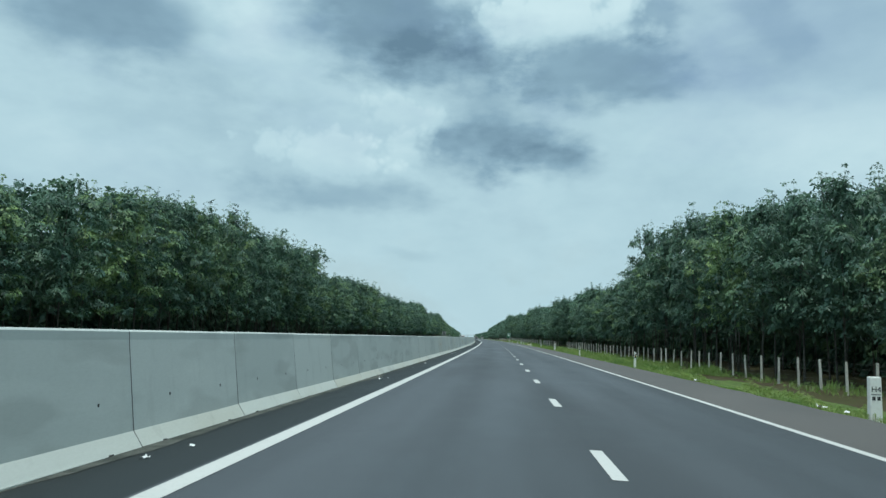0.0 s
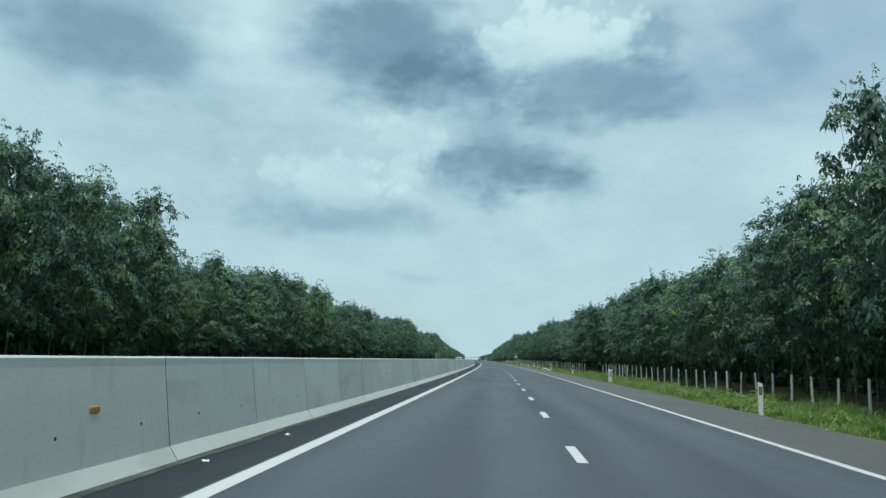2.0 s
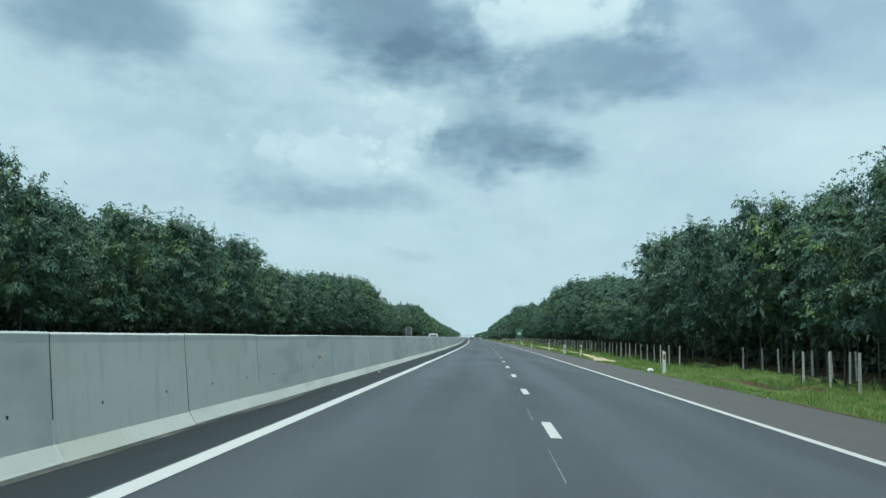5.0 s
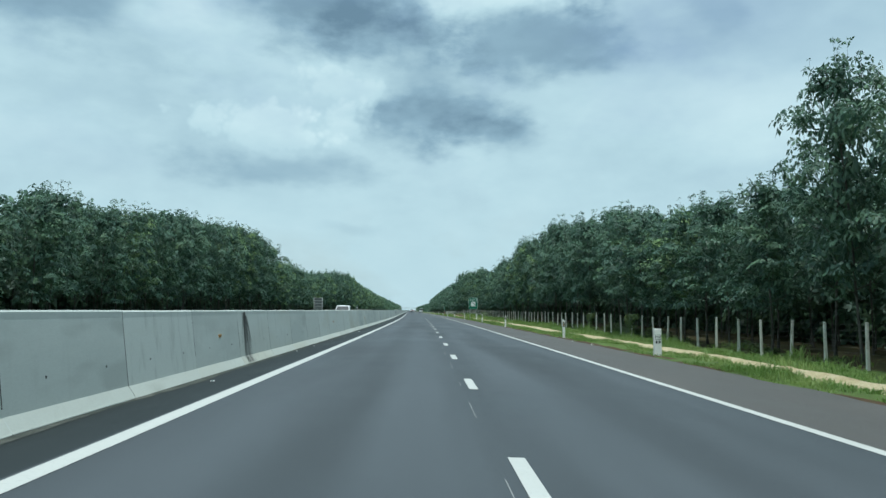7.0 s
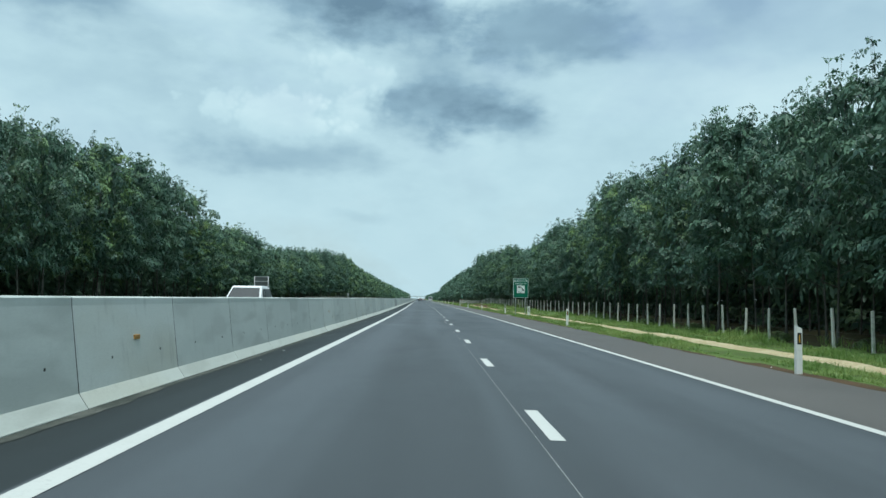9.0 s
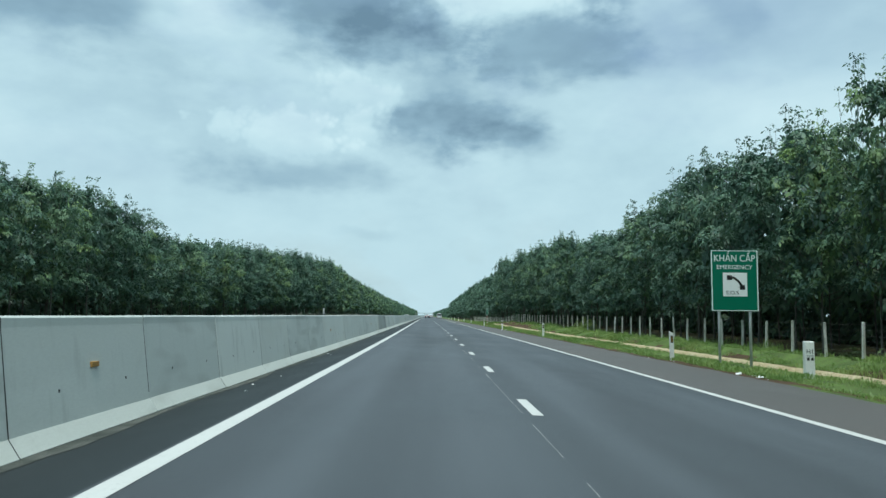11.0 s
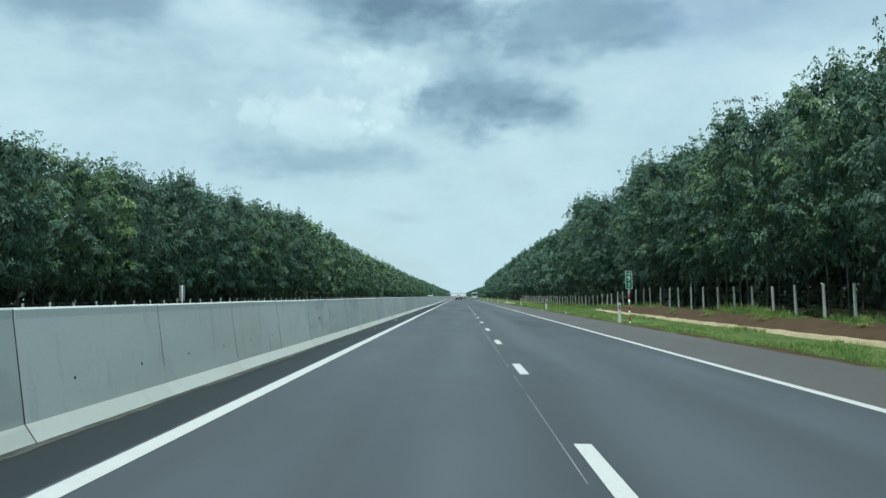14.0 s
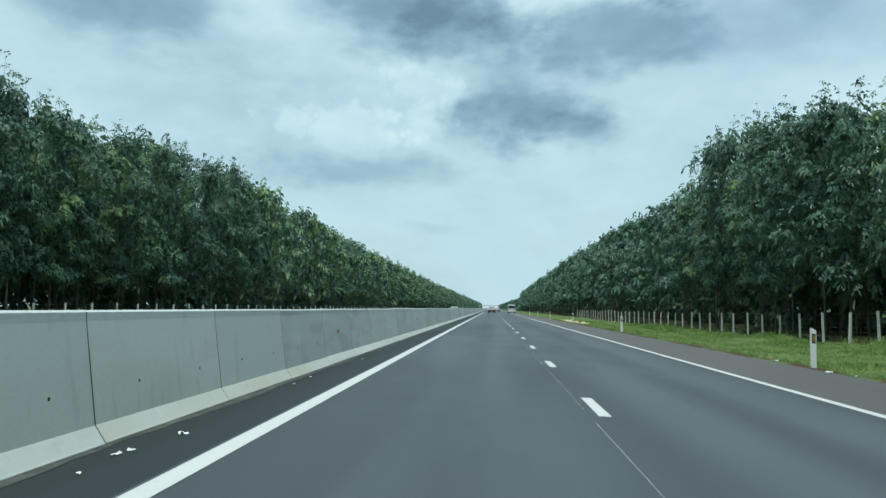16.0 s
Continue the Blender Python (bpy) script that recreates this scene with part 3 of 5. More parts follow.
JOINTS = [-30.1, 0.95, 28.1, 55.6, 67.1, 136.8, 148.5, 164.0, 179.2, 191.2, 218.3, 280.8, 308.0, 323.6, 346.8, 386.2, 398.0, 409.8, 900]
ends = []
for a, b in zip(JOINTS, JOINTS[1:]):
    n = max(1, round((b - a) / 3.89))
    ends += [a + (b - a) * k / n for k in range(n)]
units = [barrier_unit(0.0, M_BARRIER), barrier_unit(0.72, M_BARRIER), barrier_unit(0.5, M_BARRIER), barrier_unit(0.0, M_DIRTY, "dark, heavily stained concrete median barrier unit"), barrier_unit(0.0, M_BARRIER, "pale grey concrete median barrier unit with dark drain slots", True)]
rnd = random.Random(11)
laid = set()
for a, b in zip(ends, ends[1:]):
    m = frame_at((a + b) / 2, -5.98 + rnd.gauss(0, 0.004), -0.005 + rnd.gauss(0, 0.003), rnd.gauss(0, 0.05)) @ Matrix.Diagonal((1, b - a, 1, 1))
    k = rnd.choice((0, 0, 1, 2))
    if 335 < (a + b) / 2 < 348:
        k = 3
    if b < 30:
        k = 4
    if k in laid:
        repeat(units[k], m)
    else:
        laid.add(k)
        units[k].matrix_basis = m
# dark drips fanning out down the face of one unit
verts, faces = [], []
for k in range(48):
    low, wide = rnd.triangular(-0.75, 1.0, 0.1), rnd.uniform(0.006, 0.017)
    head, foot = 1.25 - 0.35 * abs(low) * rnd.random(), rnd.choice((-0.115, -0.115, 0.05, rnd.uniform(0.05, 0.6)))
    marks = [z for z in (head, 1.17, 0.8, 0.4, 0.045, -0.115) if foot <= z <= head]
    for i, z in enumerate(marks):
        w = knot(z, ((-0.115, 0.412), (0.045, 0.3), (1.17, 0.156), (1.25, 0.152))) + 0.0025
        y = low * (0.18 + 0.82 * min((1.25 - z) / 1.2, 1.0) ** 0.8)
        n = len(verts)
        verts += [(w, y - wide * (0.6 if i else 1.0), z), (w, y + wide * (0.6 if i else 1.0), z)]
        if i:
            faces.append((n - 2, n - 1, n + 1, n))
drips = tagged(quick("drip_stain", verts, faces, M_STAIN), "dark dried drips running down the concrete barrier", "stain", "", "structure")
drips.matrix_basis = frame_at(184.0, -5.975, -0.005)
# the barrier runs on into the distance
verts, faces = [], []
for i, s in enumerate(np.arange(ends[-1] + 0.02, 2500, 20.0)):
    for w, z in ((0.425, -0.25), (0.425, -0.135), (0.3, 0.05), (0.15, 1.28), (-0.15, 1.28), (-0.3, 0.05), (-0.425, -0.135), (-0.425, -0.25)):
        verts.append(tuple(at(s, -5.98 + w, z)))
    if i:
        faces += [(8 * i - 8 + j, 8 * i - 7 + j, 8 * i + 1 + j, 8 * i + j) for j in range(7)]
tagged(quick("distant_barrier", verts, faces, M_BARRIER), "concrete median barrier running on into the distance", "barrier", "", "stuff")
for s in (37.9, 61.2, 84.5, 107.8, 131.2, 157.9, 181.3, 204.9, 228.2, 251.5, 279.0, 302.5, 325.9, 349.0, 372.3, 396.2, 419.5, 443.0, 466.0):
    ob = part("barrier_reflector", boxes((-0.014, 0.014, -0.11, 0.11, -0.035, 0.035), bevel=0.008), M_RUST)
    ob.matrix_basis = frame_at(s, -5.757, 0.67)
    tagged(ob, "small rusty amber reflector fixed to the concrete barrier", "reflector", "barrier reflectors")


# ---- marker posts and signs ----
def delineator():
    root = empty("delineator_post")
    tagged(root, "white plastic delineator post with a black and amber panel", "delineator", "roadside delineators")
    bm = boxes((-0.068, 0.068, -0.05, 0.05, -0.3, 0.98), bevel=0.012)
    for v in bm.verts:
        if v.co.z > 0.9:
            v.co.z += v.co.x * 0.5
    part("post", bm, M_WHITE, root)
    part("black_panel", boxes((-0.046, 0.046, -0.0535, 0.0535, 0.61, 0.86), bevel=0.004), M_BLACK, root, "black band")
    for y in (-1, 1):
        part("reflector", boxes((-0.009, 0.009, y * 0.056 - 0.006, y * 0.056 + 0.006, 0.65, 0.82), bevel=0.003), M_AMBER, root, "upright amber reflector")
    return root


first = None
for s, u in ((-36, 7.15), (24.5, 7.16), (54.4, 7.03), (115.0, 7.1), (145.0, 7.05), (175.2, 7.0), (206.2, 7.05), (233.0, 6.7), (262.0, 7.0), (296.5, 7.0), (326.5, 6.95), (356.73, 6.9), (386.6, 7.05), (419.0, 6.95), (449.0, 7.0), (479.0, 7.0), (510.0, 7.0), (540.0, 7.0), (570.0, 7.0)):
    m = frame_at(s, u, ground_z(s, u) + 0.02, 180 + 4 * math.sin(s)) @ pose(0, 0, 0, 1.5 * math.sin(s * 3), 1.5 * math.cos(s * 5))
    if first is None:
        first = delineator()
        first.matrix_basis = m
    else:
        repeat(first, m)


def bars(name, rows, mat, parent, label=""):
    return part(name, boxes(*rows), mat, parent, label)


def letters(name, text, size, mat, parent, where, label="", width=None):
    cu = bpy.data.curves.new(name, "FONT")
    cu.body, cu.size, cu.extrude, cu.align_x, cu.align_y = text, size, 0.003, "CENTER", "CENTER"
    cu.materials.append(mat)
    tmp = new(name + "_shape", cu)
    bpy.context.view_layer.update()
    me = bpy.data.meshes.new_from_object(tmp.evaluated_get(bpy.context.evaluated_depsgraph_get()))
    bpy.data.objects.remove(tmp)
    ob = new(name, me)
    ob.parent = parent
    span = max(v.co.x for v in me.vertices) - min(v.co.x for v in me.vertices)
    k = width / span if width else 1.0
    ob.matrix_basis = where @ Matrix.Diagonal((k, 1, 1, 1))
    return tagged(ob, label)


FACE = pose(0, 0, 0, 90)


def hectometre(s, u, top, text):
    root = empty("hectometre_post", frame_at(s, u, ground_z(s, u), 0))
    tagged(root, "white painted concrete hectometre post with black lettering", "marker post", "hectometre posts")
    w, h = 0.135, top - ground_z(s, u)
    bm = bmesh.new()
    box(bm, -w, w, -0.08, 0.08, -0.25, h, bevel=0.03)
    for v in bm.verts:
        if v.co.z > h - 0.1:
            v.co.x *= 0.9
    part("post", bm, M_WHITE, root)
    letters("lettering", text, 0.17, M_BLACK, root, pose(0, -0.083, h - 0.27) @ FACE, "black painted letters")
    part("rule", boxes((-0.1, 0.1, -0.084, -0.07, h - 0.385, h - 0.37)), M_BLACK, root, "black painted rule")
    part("number", boxes((-0.085, -0.02, -0.084, -0.07, h - 0.50, h - 0.42), (0.02, 0.085, -0.084, -0.07, h - 0.50, h - 0.42)), M_BLACK, root, "black painted figures")


for s, u, text in ((-6.6, 6.85, "H4"), (89.2, 7.35, "H3"), (189.2, 7.15, "H2"), (289.8, 8.5, "H1")):
    hectometre(s, u, 0.74, text)


def sos_sign():
    base = -0.45
    root = empty("emergency_sign", frame_at(294.0, 8.25, base))
    tagged(root, "green and white emergency telephone sign on two steel posts", "road sign")
    z0, z1 = 1.55 - base, 3.50 - base
    bm = boxes((-0.76, 0.76, -0.015, 0.015, z0, z1), bevel=0.006)
    panel = part("panel", bm, M_GREEN, root, "green sign panel")
    t = 0.03
    part("border", boxes((-0.75, 0.75, -0.022, -0.01, z1 - t, z1 - 0.01), (-0.75, 0.75, -0.022, -0.01, z0 + 0.01, z0 + t), (-0.75, -0.75 + t, -0.022, -0.01, z0 + t, z1 - t), (0.75 - t, 0.75, -0.022, -0.01, z0 + t, z1 - t)), M_SIGNWHITE, panel, "thin white border")
    letters("title", "KHẨN CẤP", 0.30, M_SIGNWHITE, panel, pose(0, -0.018, z1 - 0.27) @ FACE, "white letters", 1.32)
    letters("subtitle", "EMERGENCY", 0.19, M_SIGNWHITE, panel, pose(0, -0.018, z1 - 0.55) @ FACE, "white letters", 1.14)
    low = z1 - 1.48
    field = part("field", boxes((-0.38, 0.40, -0.02, -0.008, low, low + 0.76), bevel=0.004), M_SIGNWHITE, panel, "white square field")
    bm = bmesh.new()
    tube(bm, [(-0.17, -0.022, low + 0.62), (-0.02, -0.022, low + 0.60), (0.12, -0.022, low + 0.48), (0.24, -0.022, low + 0.32)], [0.045, 0.04, 0.04, 0.045], 6)
    for x, z in ((-0.17, 0.60), (0.24, 0.29)):
        box(bm, x - 0.085, x + 0.085, -0.03, -0.015, low + z - 0.075, low + z + 0.075, bevel=0.02)
    for v in bm.verts:
        v.co.y = -0.022 + (v.co.y + 0.022) * 0.12
    part("receiver", bm, M_BLACK, field, "black telephone receiver symbol")
    letters("sos", "S.O.S", 0.16, M_BLACK, field, pose(-0.08, -0.021, low + 0.115) @ FACE, "black letters", 0.40)
    for x in (-0.5, 0.5):
        bm = bmesh.new()
        tube(bm, [(x, 0.055, -0.4), (x, 0.055, z1 - 0.1)], [0.045, 0.045], 10)
        part("post", bm, M_STEEL, root, "round galvanised post")
    for z in (z0 + 0.35, z1 - 0.35):
        part("rail", boxes((-0.72, 0.72, 0.014, 0.05, z - 0.03, z + 0.03)), M_STEEL, root, "galvanised back rail")


sos_sign()


def km_sign():
    base = -0.35
    root = empty("kilometre_sign", frame_at(386.0, 7.45, base))
    tagged(root, "small green kilometre sign on a red and white striped post", "road sign")
    z0, z1 = 1.5 - base, 2.42 - base
    panel = part("panel", boxes((-0.17, 0.17, -0.012, 0.012, z0, z1), bevel=0.005), M_GREEN, root, "green sign panel")
    t = 0.018
    part("border", boxes((-0.16, 0.16, -0.017, -0.008, z1 - t - 0.006, z1 - 0.006), (-0.16, 0.16, -0.017, -0.008, z0 + 0.006, z0 + t + 0.006), (-0.16, -0.16 + t, -0.017, -0.008, z0 + 0.02, z1 - 0.02), (0.16 - t, 0.16, -0.017, -0.008, z0 + 0.02, z1 - 0.02)), M_SIGNWHITE, panel, "thin white border")
    letters("unit", "KM", 0.13, M_SIGNWHITE, panel, pose(0, -0.014, z1 - 0.15) @ FACE, "white letters", 0.2)
    letters("figure", "9", 0.36, M_SIGNWHITE, panel, pose(0, -0.014, z1 - 0.40) @ FACE, "white figure")
    letters("figure", "1", 0.36, M_SIGNWHITE, panel, pose(0, -0.014, z1 - 0.72) @ FACE, "white figure")
    step, z = 0.27, -0.3
    k = 0
    while z < z1 - 0.1:
        top = min(z + step, z1 - 0.1)
        bm = bmesh.new()
        tube(bm, [(0, 0.05, z), (0, 0.05, top)], [0.04, 0.04], 10)
        part("post_band", bm, M_REDPAINT if k % 2 == 0 else M_WHITE, root, "red painted band" if k % 2 == 0 else "white painted band")
        z, k = top, k + 1


km_sign()


def sign_back(s, u, z0, z1, half, legs, rails, sheet_of, label):
    base = -0.35
    root = empty("sign_back", frame_at(s, u, base, 180))
    tagged(root, label, "road sign")
    part("panel", boxes((-half, half, -0.012, 0.012, z0 - base, z1 - base), bevel=0.005), sheet_of, root, "dull grey sheet")
    for k in range(rails):
        z = z0 - base + 0.03 + (z1 - z0 - 0.06) * k / max(rails - 1, 1)
        part("rail", boxes((-half * 0.98, half * 0.98, 0.014, 0.05, z - 0.03, z + 0.03)), M_STEEL, root, "galvanised back rail")
    for x in legs:
        bm = bmesh.new()
        tube(bm, [(x, 0.09, -0.3), (x, 0.09, z1 - base)], [0.04, 0.04], 8)
        part("post", bm, M_STEEL, root, "galvanised post")


sign_back(296.0, -18.3, 1.35, 3.35, 0.76, (-0.7, 0.7), 5, M_SHEET, "bare grey back of a large sign for the opposite carriageway")
sign_back(393.6, -18.3, 1.32, 2.3, 0.17, (-0.04,), 0, M_DULL, "grey back of a small sign for the opposite carriageway")


# ---- fences ----
def fence_post():
    root = bmesh.new()
    box(root, -0.06, 0.06, -0.06, 0.06, -0.3, 1.62, bevel=0.015)
    for v in root.verts:
        if v.co.z > 1.5:
            v.co.x *= 0.8
            v.co.y *= 0.8
    return root


def fence(name, line, stations, top):
    rnd = random.Random(31 + int(line(0)))
    root = empty(name, pose(*at(stations[0], line(stations[0]), 0)))
    tagged(root, "wire fence on weathered concrete posts at the edge of the plantation", "fence")
    inv = root.matrix_basis.inverted()
    mesh = None
    heads = []
    for s in stations:
        side = line(s)
        m = inv @ frame_at(s, side + rnd.gauss(0, 0.04), top(s) - 1.62, rnd.uniform(-8, 8)) @ pose(0, 0, rnd.gauss(0, 0.035), rnd.gauss(0, 1.2), rnd.gauss(0, 1.2))
        if mesh is None:
            ob = part("post", fence_post(), M_POST, root)
            mesh = ob.data
        else:
            ob = new("post", mesh)
            ob.parent = root
        ob.matrix_basis = m
        heads.append((s, top(s)))
    for k in range(6):
        bm = bmesh.new()
        for (a, za), (b, zb) in zip(heads, heads[1:]):
            p, q = at(a, line(a) - 0.07, za - 0.08 - 0.22 * k), at(b, line(b) - 0.07, zb - 0.08 - 0.22 * k)
            mid = (p + q) / 2 - Vector((0, 0, 0.015 + 0.02 * rnd.random()))
            tube(bm, [inv @ p, inv @ mid, inv @ q], [0.004] * 3, 3)
        part("wire", bm, M_WIRE, root, "thin rusty wire strand")


def evenly(marks, step):
    out = []
    for a, b in zip(marks, marks[1:]):
        n = max(1, round((b - a) / step))
        out += [a + (b - a) * k / n for k in range(n)]
    return out


# the fence steps back round a clearing between 151 and 179 m
FENCE_LINE = ((100, 15.4), (150.7, 15.4), (155.5, 21.0), (175.5, 21.0), (179.0, 16.0), (600, 16.0))
fence("roadside_fence", lambda s: knot(s, FENCE_LINE), evenly([-6.5, 65.8, 105.05, 150.7, 179.0, 192.2, 219.3, 300.9, 339.6, 366.2, 398.8, 560], 3.0), lambda s: knot(s, ((-10, 0.70), (40, 0.72), (90, 0.78), (150, 0.90), (222, 0.98), (236, 1.2), (246, 1.16), (300, 1.2), (330, 1.33), (360, 1.47), (400, 1.6), (420, 1.7), (428, 1.5), (437, 1.22), (447, 1.0), (600, 1.0))))
fence("opposite_fence", lambda s: -25.6, evenly([5.0, 640], 3.0), lambda s: knot(s, ((0, 0.85), (250, 0.95), (352, 1.05), (378, 1.3), (420, 1.52), (640, 1.5))))


# ---- rubber trees ----
def whorls(centres, axes, size, leaves, rng, droop=0.35):
    """Umbrella-like tufts of drooping leaflets as one array of corner points, four to a leaflet."""
    n = len(centres)
    turn = rng.uniform(0, 2 * np.pi, (n, 1)) + np.arange(leaves)[None, :] * 2 * np.pi / leaves + rng.normal(0, 0.25, (n, leaves))
    axes = axes / np.linalg.norm(axes, axis=1, keepdims=True)
    side = np.cross(axes, np.where(np.abs(axes[:, 2:3]) < 0.9, [[0, 0, 1.0]], [[1.0, 0, 0]]))
    side /= np.linalg.norm(side, axis=1, keepdims=True)
    other = np.cross(axes, side)
    out = np.cos(turn)[..., None] * side[:, None] + np.sin(turn)[..., None] * other[:, None]
    across = -np.sin(turn)[..., None] * side[:, None] + np.cos(turn)[..., None] * other[:, None]
    length = size * rng.uniform(0.7, 1.25, (n, leaves, 1))
    width = length * rng.uniform(0.32, 0.46, (n, leaves, 1))
    down = np.array([0, 0, -1.0]) * length * rng.uniform(0.4, 1.4, (n, leaves, 1)) * droop
    c = centres[:, None]
    base = c + out * length * 0.12
    mid = c + out * length * 0.58 + down * 0.25
    tip = c + out * length + down
    roll = axes[:, None] * width * rng.uniform(-0.5, 0.5, (n, leaves, 1))
    quad = np.stack([base, mid + across * width * 0.5 + roll, tip, mid - across * width * 0.5 - roll], axis=2)
    return quad.reshape(-1, 3)


def leaf_mesh(name, points, mat, outward=None):
    if outward is not None:
        # turn every leaflet's upper side outward and round the shading over its clump
        quad = points.reshape(-1, 4, 3)
        face = np.cross(quad[:, 2] - quad[:, 0], quad[:, 3] - quad[:, 1])
        face /= np.linalg.norm(face, axis=1, keepdims=True) + 1e-9
        flip = (face * outward).sum(axis=1) < 0
        quad[flip] = quad[flip][:, ::-1]
        face[flip] *= -1
        points = quad.reshape(-1, 3)
        shade = face * 0.75 + outward
        shade = np.repeat(shade / np.linalg.norm(shade, axis=1, keepdims=True), 4, axis=0)
    me = bpy.data.meshes.new(name)
    k = len(points) // 4
    me.vertices.add(4 * k)
    me.vertices.foreach_set("co", np.ascontiguousarray(points, dtype=np.float32).ravel())
    me.loops.add(4 * k)
    me.loops.foreach_set("vertex_index", np.arange(4 * k, dtype=np.int32))
    me.polygons.add(k)
    me.polygons.foreach_set("loop_start", np.arange(0, 4 * k, 4, dtype=np.int32))
    me.update(calc_edges=True)
    me.validate()
    if outward is not None:
        me.polygons.foreach_set("use_smooth", np.ones(k, dtype=bool))
        me.normals_split_custom_set_from_vertices(shade.astype(np.float32))
    me.materials.append(mat)
    return me


def tree_shape(seed, tufts, size, leaves, low=2.0, limbs=17, sides=6, shoots=6):
    """A rubber tree ten metres tall: slender trunk, rising limbs, crown of leaf tufts gathered in clumps."""
    rng = np.random.default_rng(seed)
    bm = bmesh.new()
    lean = rng.normal(0, 0.18, 2)
    spine = [Vector((lean[0] * z * z / 60 + 0.05 * math.sin(z), lean[1] * z * z / 60, z)) for z in (-0.3, 0.6, 2.0, 3.6, 5.4, 7.4, 9.0)]
    tube(bm, spine, [0.11, 0.078, 0.068, 0.06, 0.058, 0.04, 0.015], sides)
    clumps = []
    for k in range(limbs):
        f = (k + rng.uniform(0, 0.8)) / limbs
        z = low + (8.9 - low) * f
        reach = 2.55 * math.sin(math.pi * (0.1 + 0.78 * f)) ** 0.7 * rng.uniform(0.7, 1.15)
        a = k * 2.4 + rng.uniform(-0.5, 0.5)
        end = Vector((reach * math.cos(a), reach * math.sin(a), z))
        start = spine[2] + (spine[6] - spine[2]) * min(max((z - 2.9) / 8.2, 0.0), 0.9)
        mid = start * 0.5 + end * 0.5 + Vector((0, 0, -0.25))
        tube(bm, [start, mid, end], [0.024, 0.015, 0.006], 4)
        clumps.append((np.array(end), rng.uniform(0.85, 1.45)))
    clumps.append((np.array(spine[6]) - np.array([0, 0, 0.2]), 0.9))
    pts, axs, sizes, outs = [], [], [], []
    per = tufts // len(clumps)
    sprays = 6 if tufts > 400 else 3
    for c, r in clumps:
        # each clump is a few flat, drooping sprays, one over the other
        for q in range(sprays):
            d = rng.normal(0, 1, 3)
            d /= np.linalg.norm(d)
            d[2] = abs(d[2]) * 1.2 - 0.3
            heart = c + d * r * rng.uniform(0.45, 1.0) * np.array([1.0, 1.0, 0.72])
            n = per // sprays
            a, f = rng.uniform(0, 6.28, n), np.sqrt(rng.uniform(0, 1, n))
            wide = 0.62 * r * rng.uniform(0.7, 1.2)
            off = np.stack([np.cos(a) * f * wide, np.sin(a) * f * wide, -0.42 * wide * f * f + rng.normal(0, 0.05, n)], axis=1)
            pts.append(heart + off)
            axs.append(np.stack([np.cos(a) * f * 0.7, np.sin(a) * f * 0.7, np.full(n, 1.0)], axis=1) + 0.3 * d + rng.normal(0, 0.2, (n, 3)))
            outs.append(off * np.array([1.0, 1.0, 0.0]) / wide * 0.7 + np.array([0.0, 0.0, 0.75]) + 0.55 * d)
            sizes.append(np.full(n, size))
        # shaded leaves inside the clump
        inner = max(3, per // 9)
        outs.append(rng.normal(0, 0.6, (inner, 3)) + np.array([0.3 * c[0], 0.3 * c[1], 0.2]))
        pts.append(c * np.array([0.75, 0.75, 1]) + rng.normal(0, 0.35 * r, (inner, 3)))
        axs.append(rng.normal(0, 0.5, (inner, 3)) + np.array([0, 0, 1.0]))
        sizes.append(np.full(inner, size * 1.35))
    # leaves close round the trunk
    core = tufts // 6
    a, z = rng.uniform(0, 6.28, core), rng.uniform(low + 0.8, 8.9, core)
    r = rng.uniform(0.2, 1.25, core) * np.sin(np.pi * np.clip((z - low) / (9.6 - low), 0, 1)) ** 0.6
    pts.append(np.stack([r * np.cos(a), r * np.sin(a), z], axis=1))
    axs.append(np.stack([np.cos(a), np.sin(a), np.full(core, 0.6)], axis=1))
    sizes.append(np.full(core, size * 1.5))
    outs.append(axs[-1] + rng.normal(0, 0.3, (core, 3)))
    # thin shoots above the crown, each a stalk with a few umbrella tufts
    for k in range(shoots):
        a, r = rng.uniform(0, 6.28), 1.9 * math.sqrt(rng.uniform(0, 1))
        top = np.array([r * math.cos(a), r * math.sin(a), 9.75 - 0.28 * r * r + rng.uniform(-0.3, 0.5)])
        if tufts > 400:
            tube(bm, [top - np.array([0.1 * math.cos(a), 0.1 * math.sin(a), 1.3]), top], [0.012, 0.005], 3)
        for q in range(5):
            spread_out = 0.05 if q == 0 else 0.16
            pts.append((top - np.array([0, 0, 0.2 * q]) + rng.normal(0, spread_out, 3))[None])
            axs.append(np.array([[rng.normal(0, 0.35), rng.normal(0, 0.35), 1.0]]))
            sizes.append(np.full(1, size * (0.75 + 0.08 * q)))
            outs.append(axs[-1])
    pts, axs, sizes, outs = np.concatenate(pts), np.concatenate(axs), np.concatenate(sizes), np.concatenate(outs)
    outs = np.repeat(outs / np.linalg.norm(outs, axis=1, keepdims=True), leaves, axis=0)
    return bm, whorls(pts, axs, sizes[:, None, None], leaves, rng, 0.28), outs


def rubber_tree(seed, *shape):
    root = empty("rubber_tree")
    tagged(root, "tall rubber tree with dense dark green foliage and pale trunk", "tree", "plantation trees")
    bm, leaves, outward = tree_shape(seed, *shape)
    part("trunk", bm, M_BARK, root, "pale grey slender trunk with limbs")
    crown = new("crown", leaf_mesh("crown", leaves, M_LEAF, outward))
    crown.parent = root
    tagged(crown, "dense crown of drooping green leaflets")
    return root


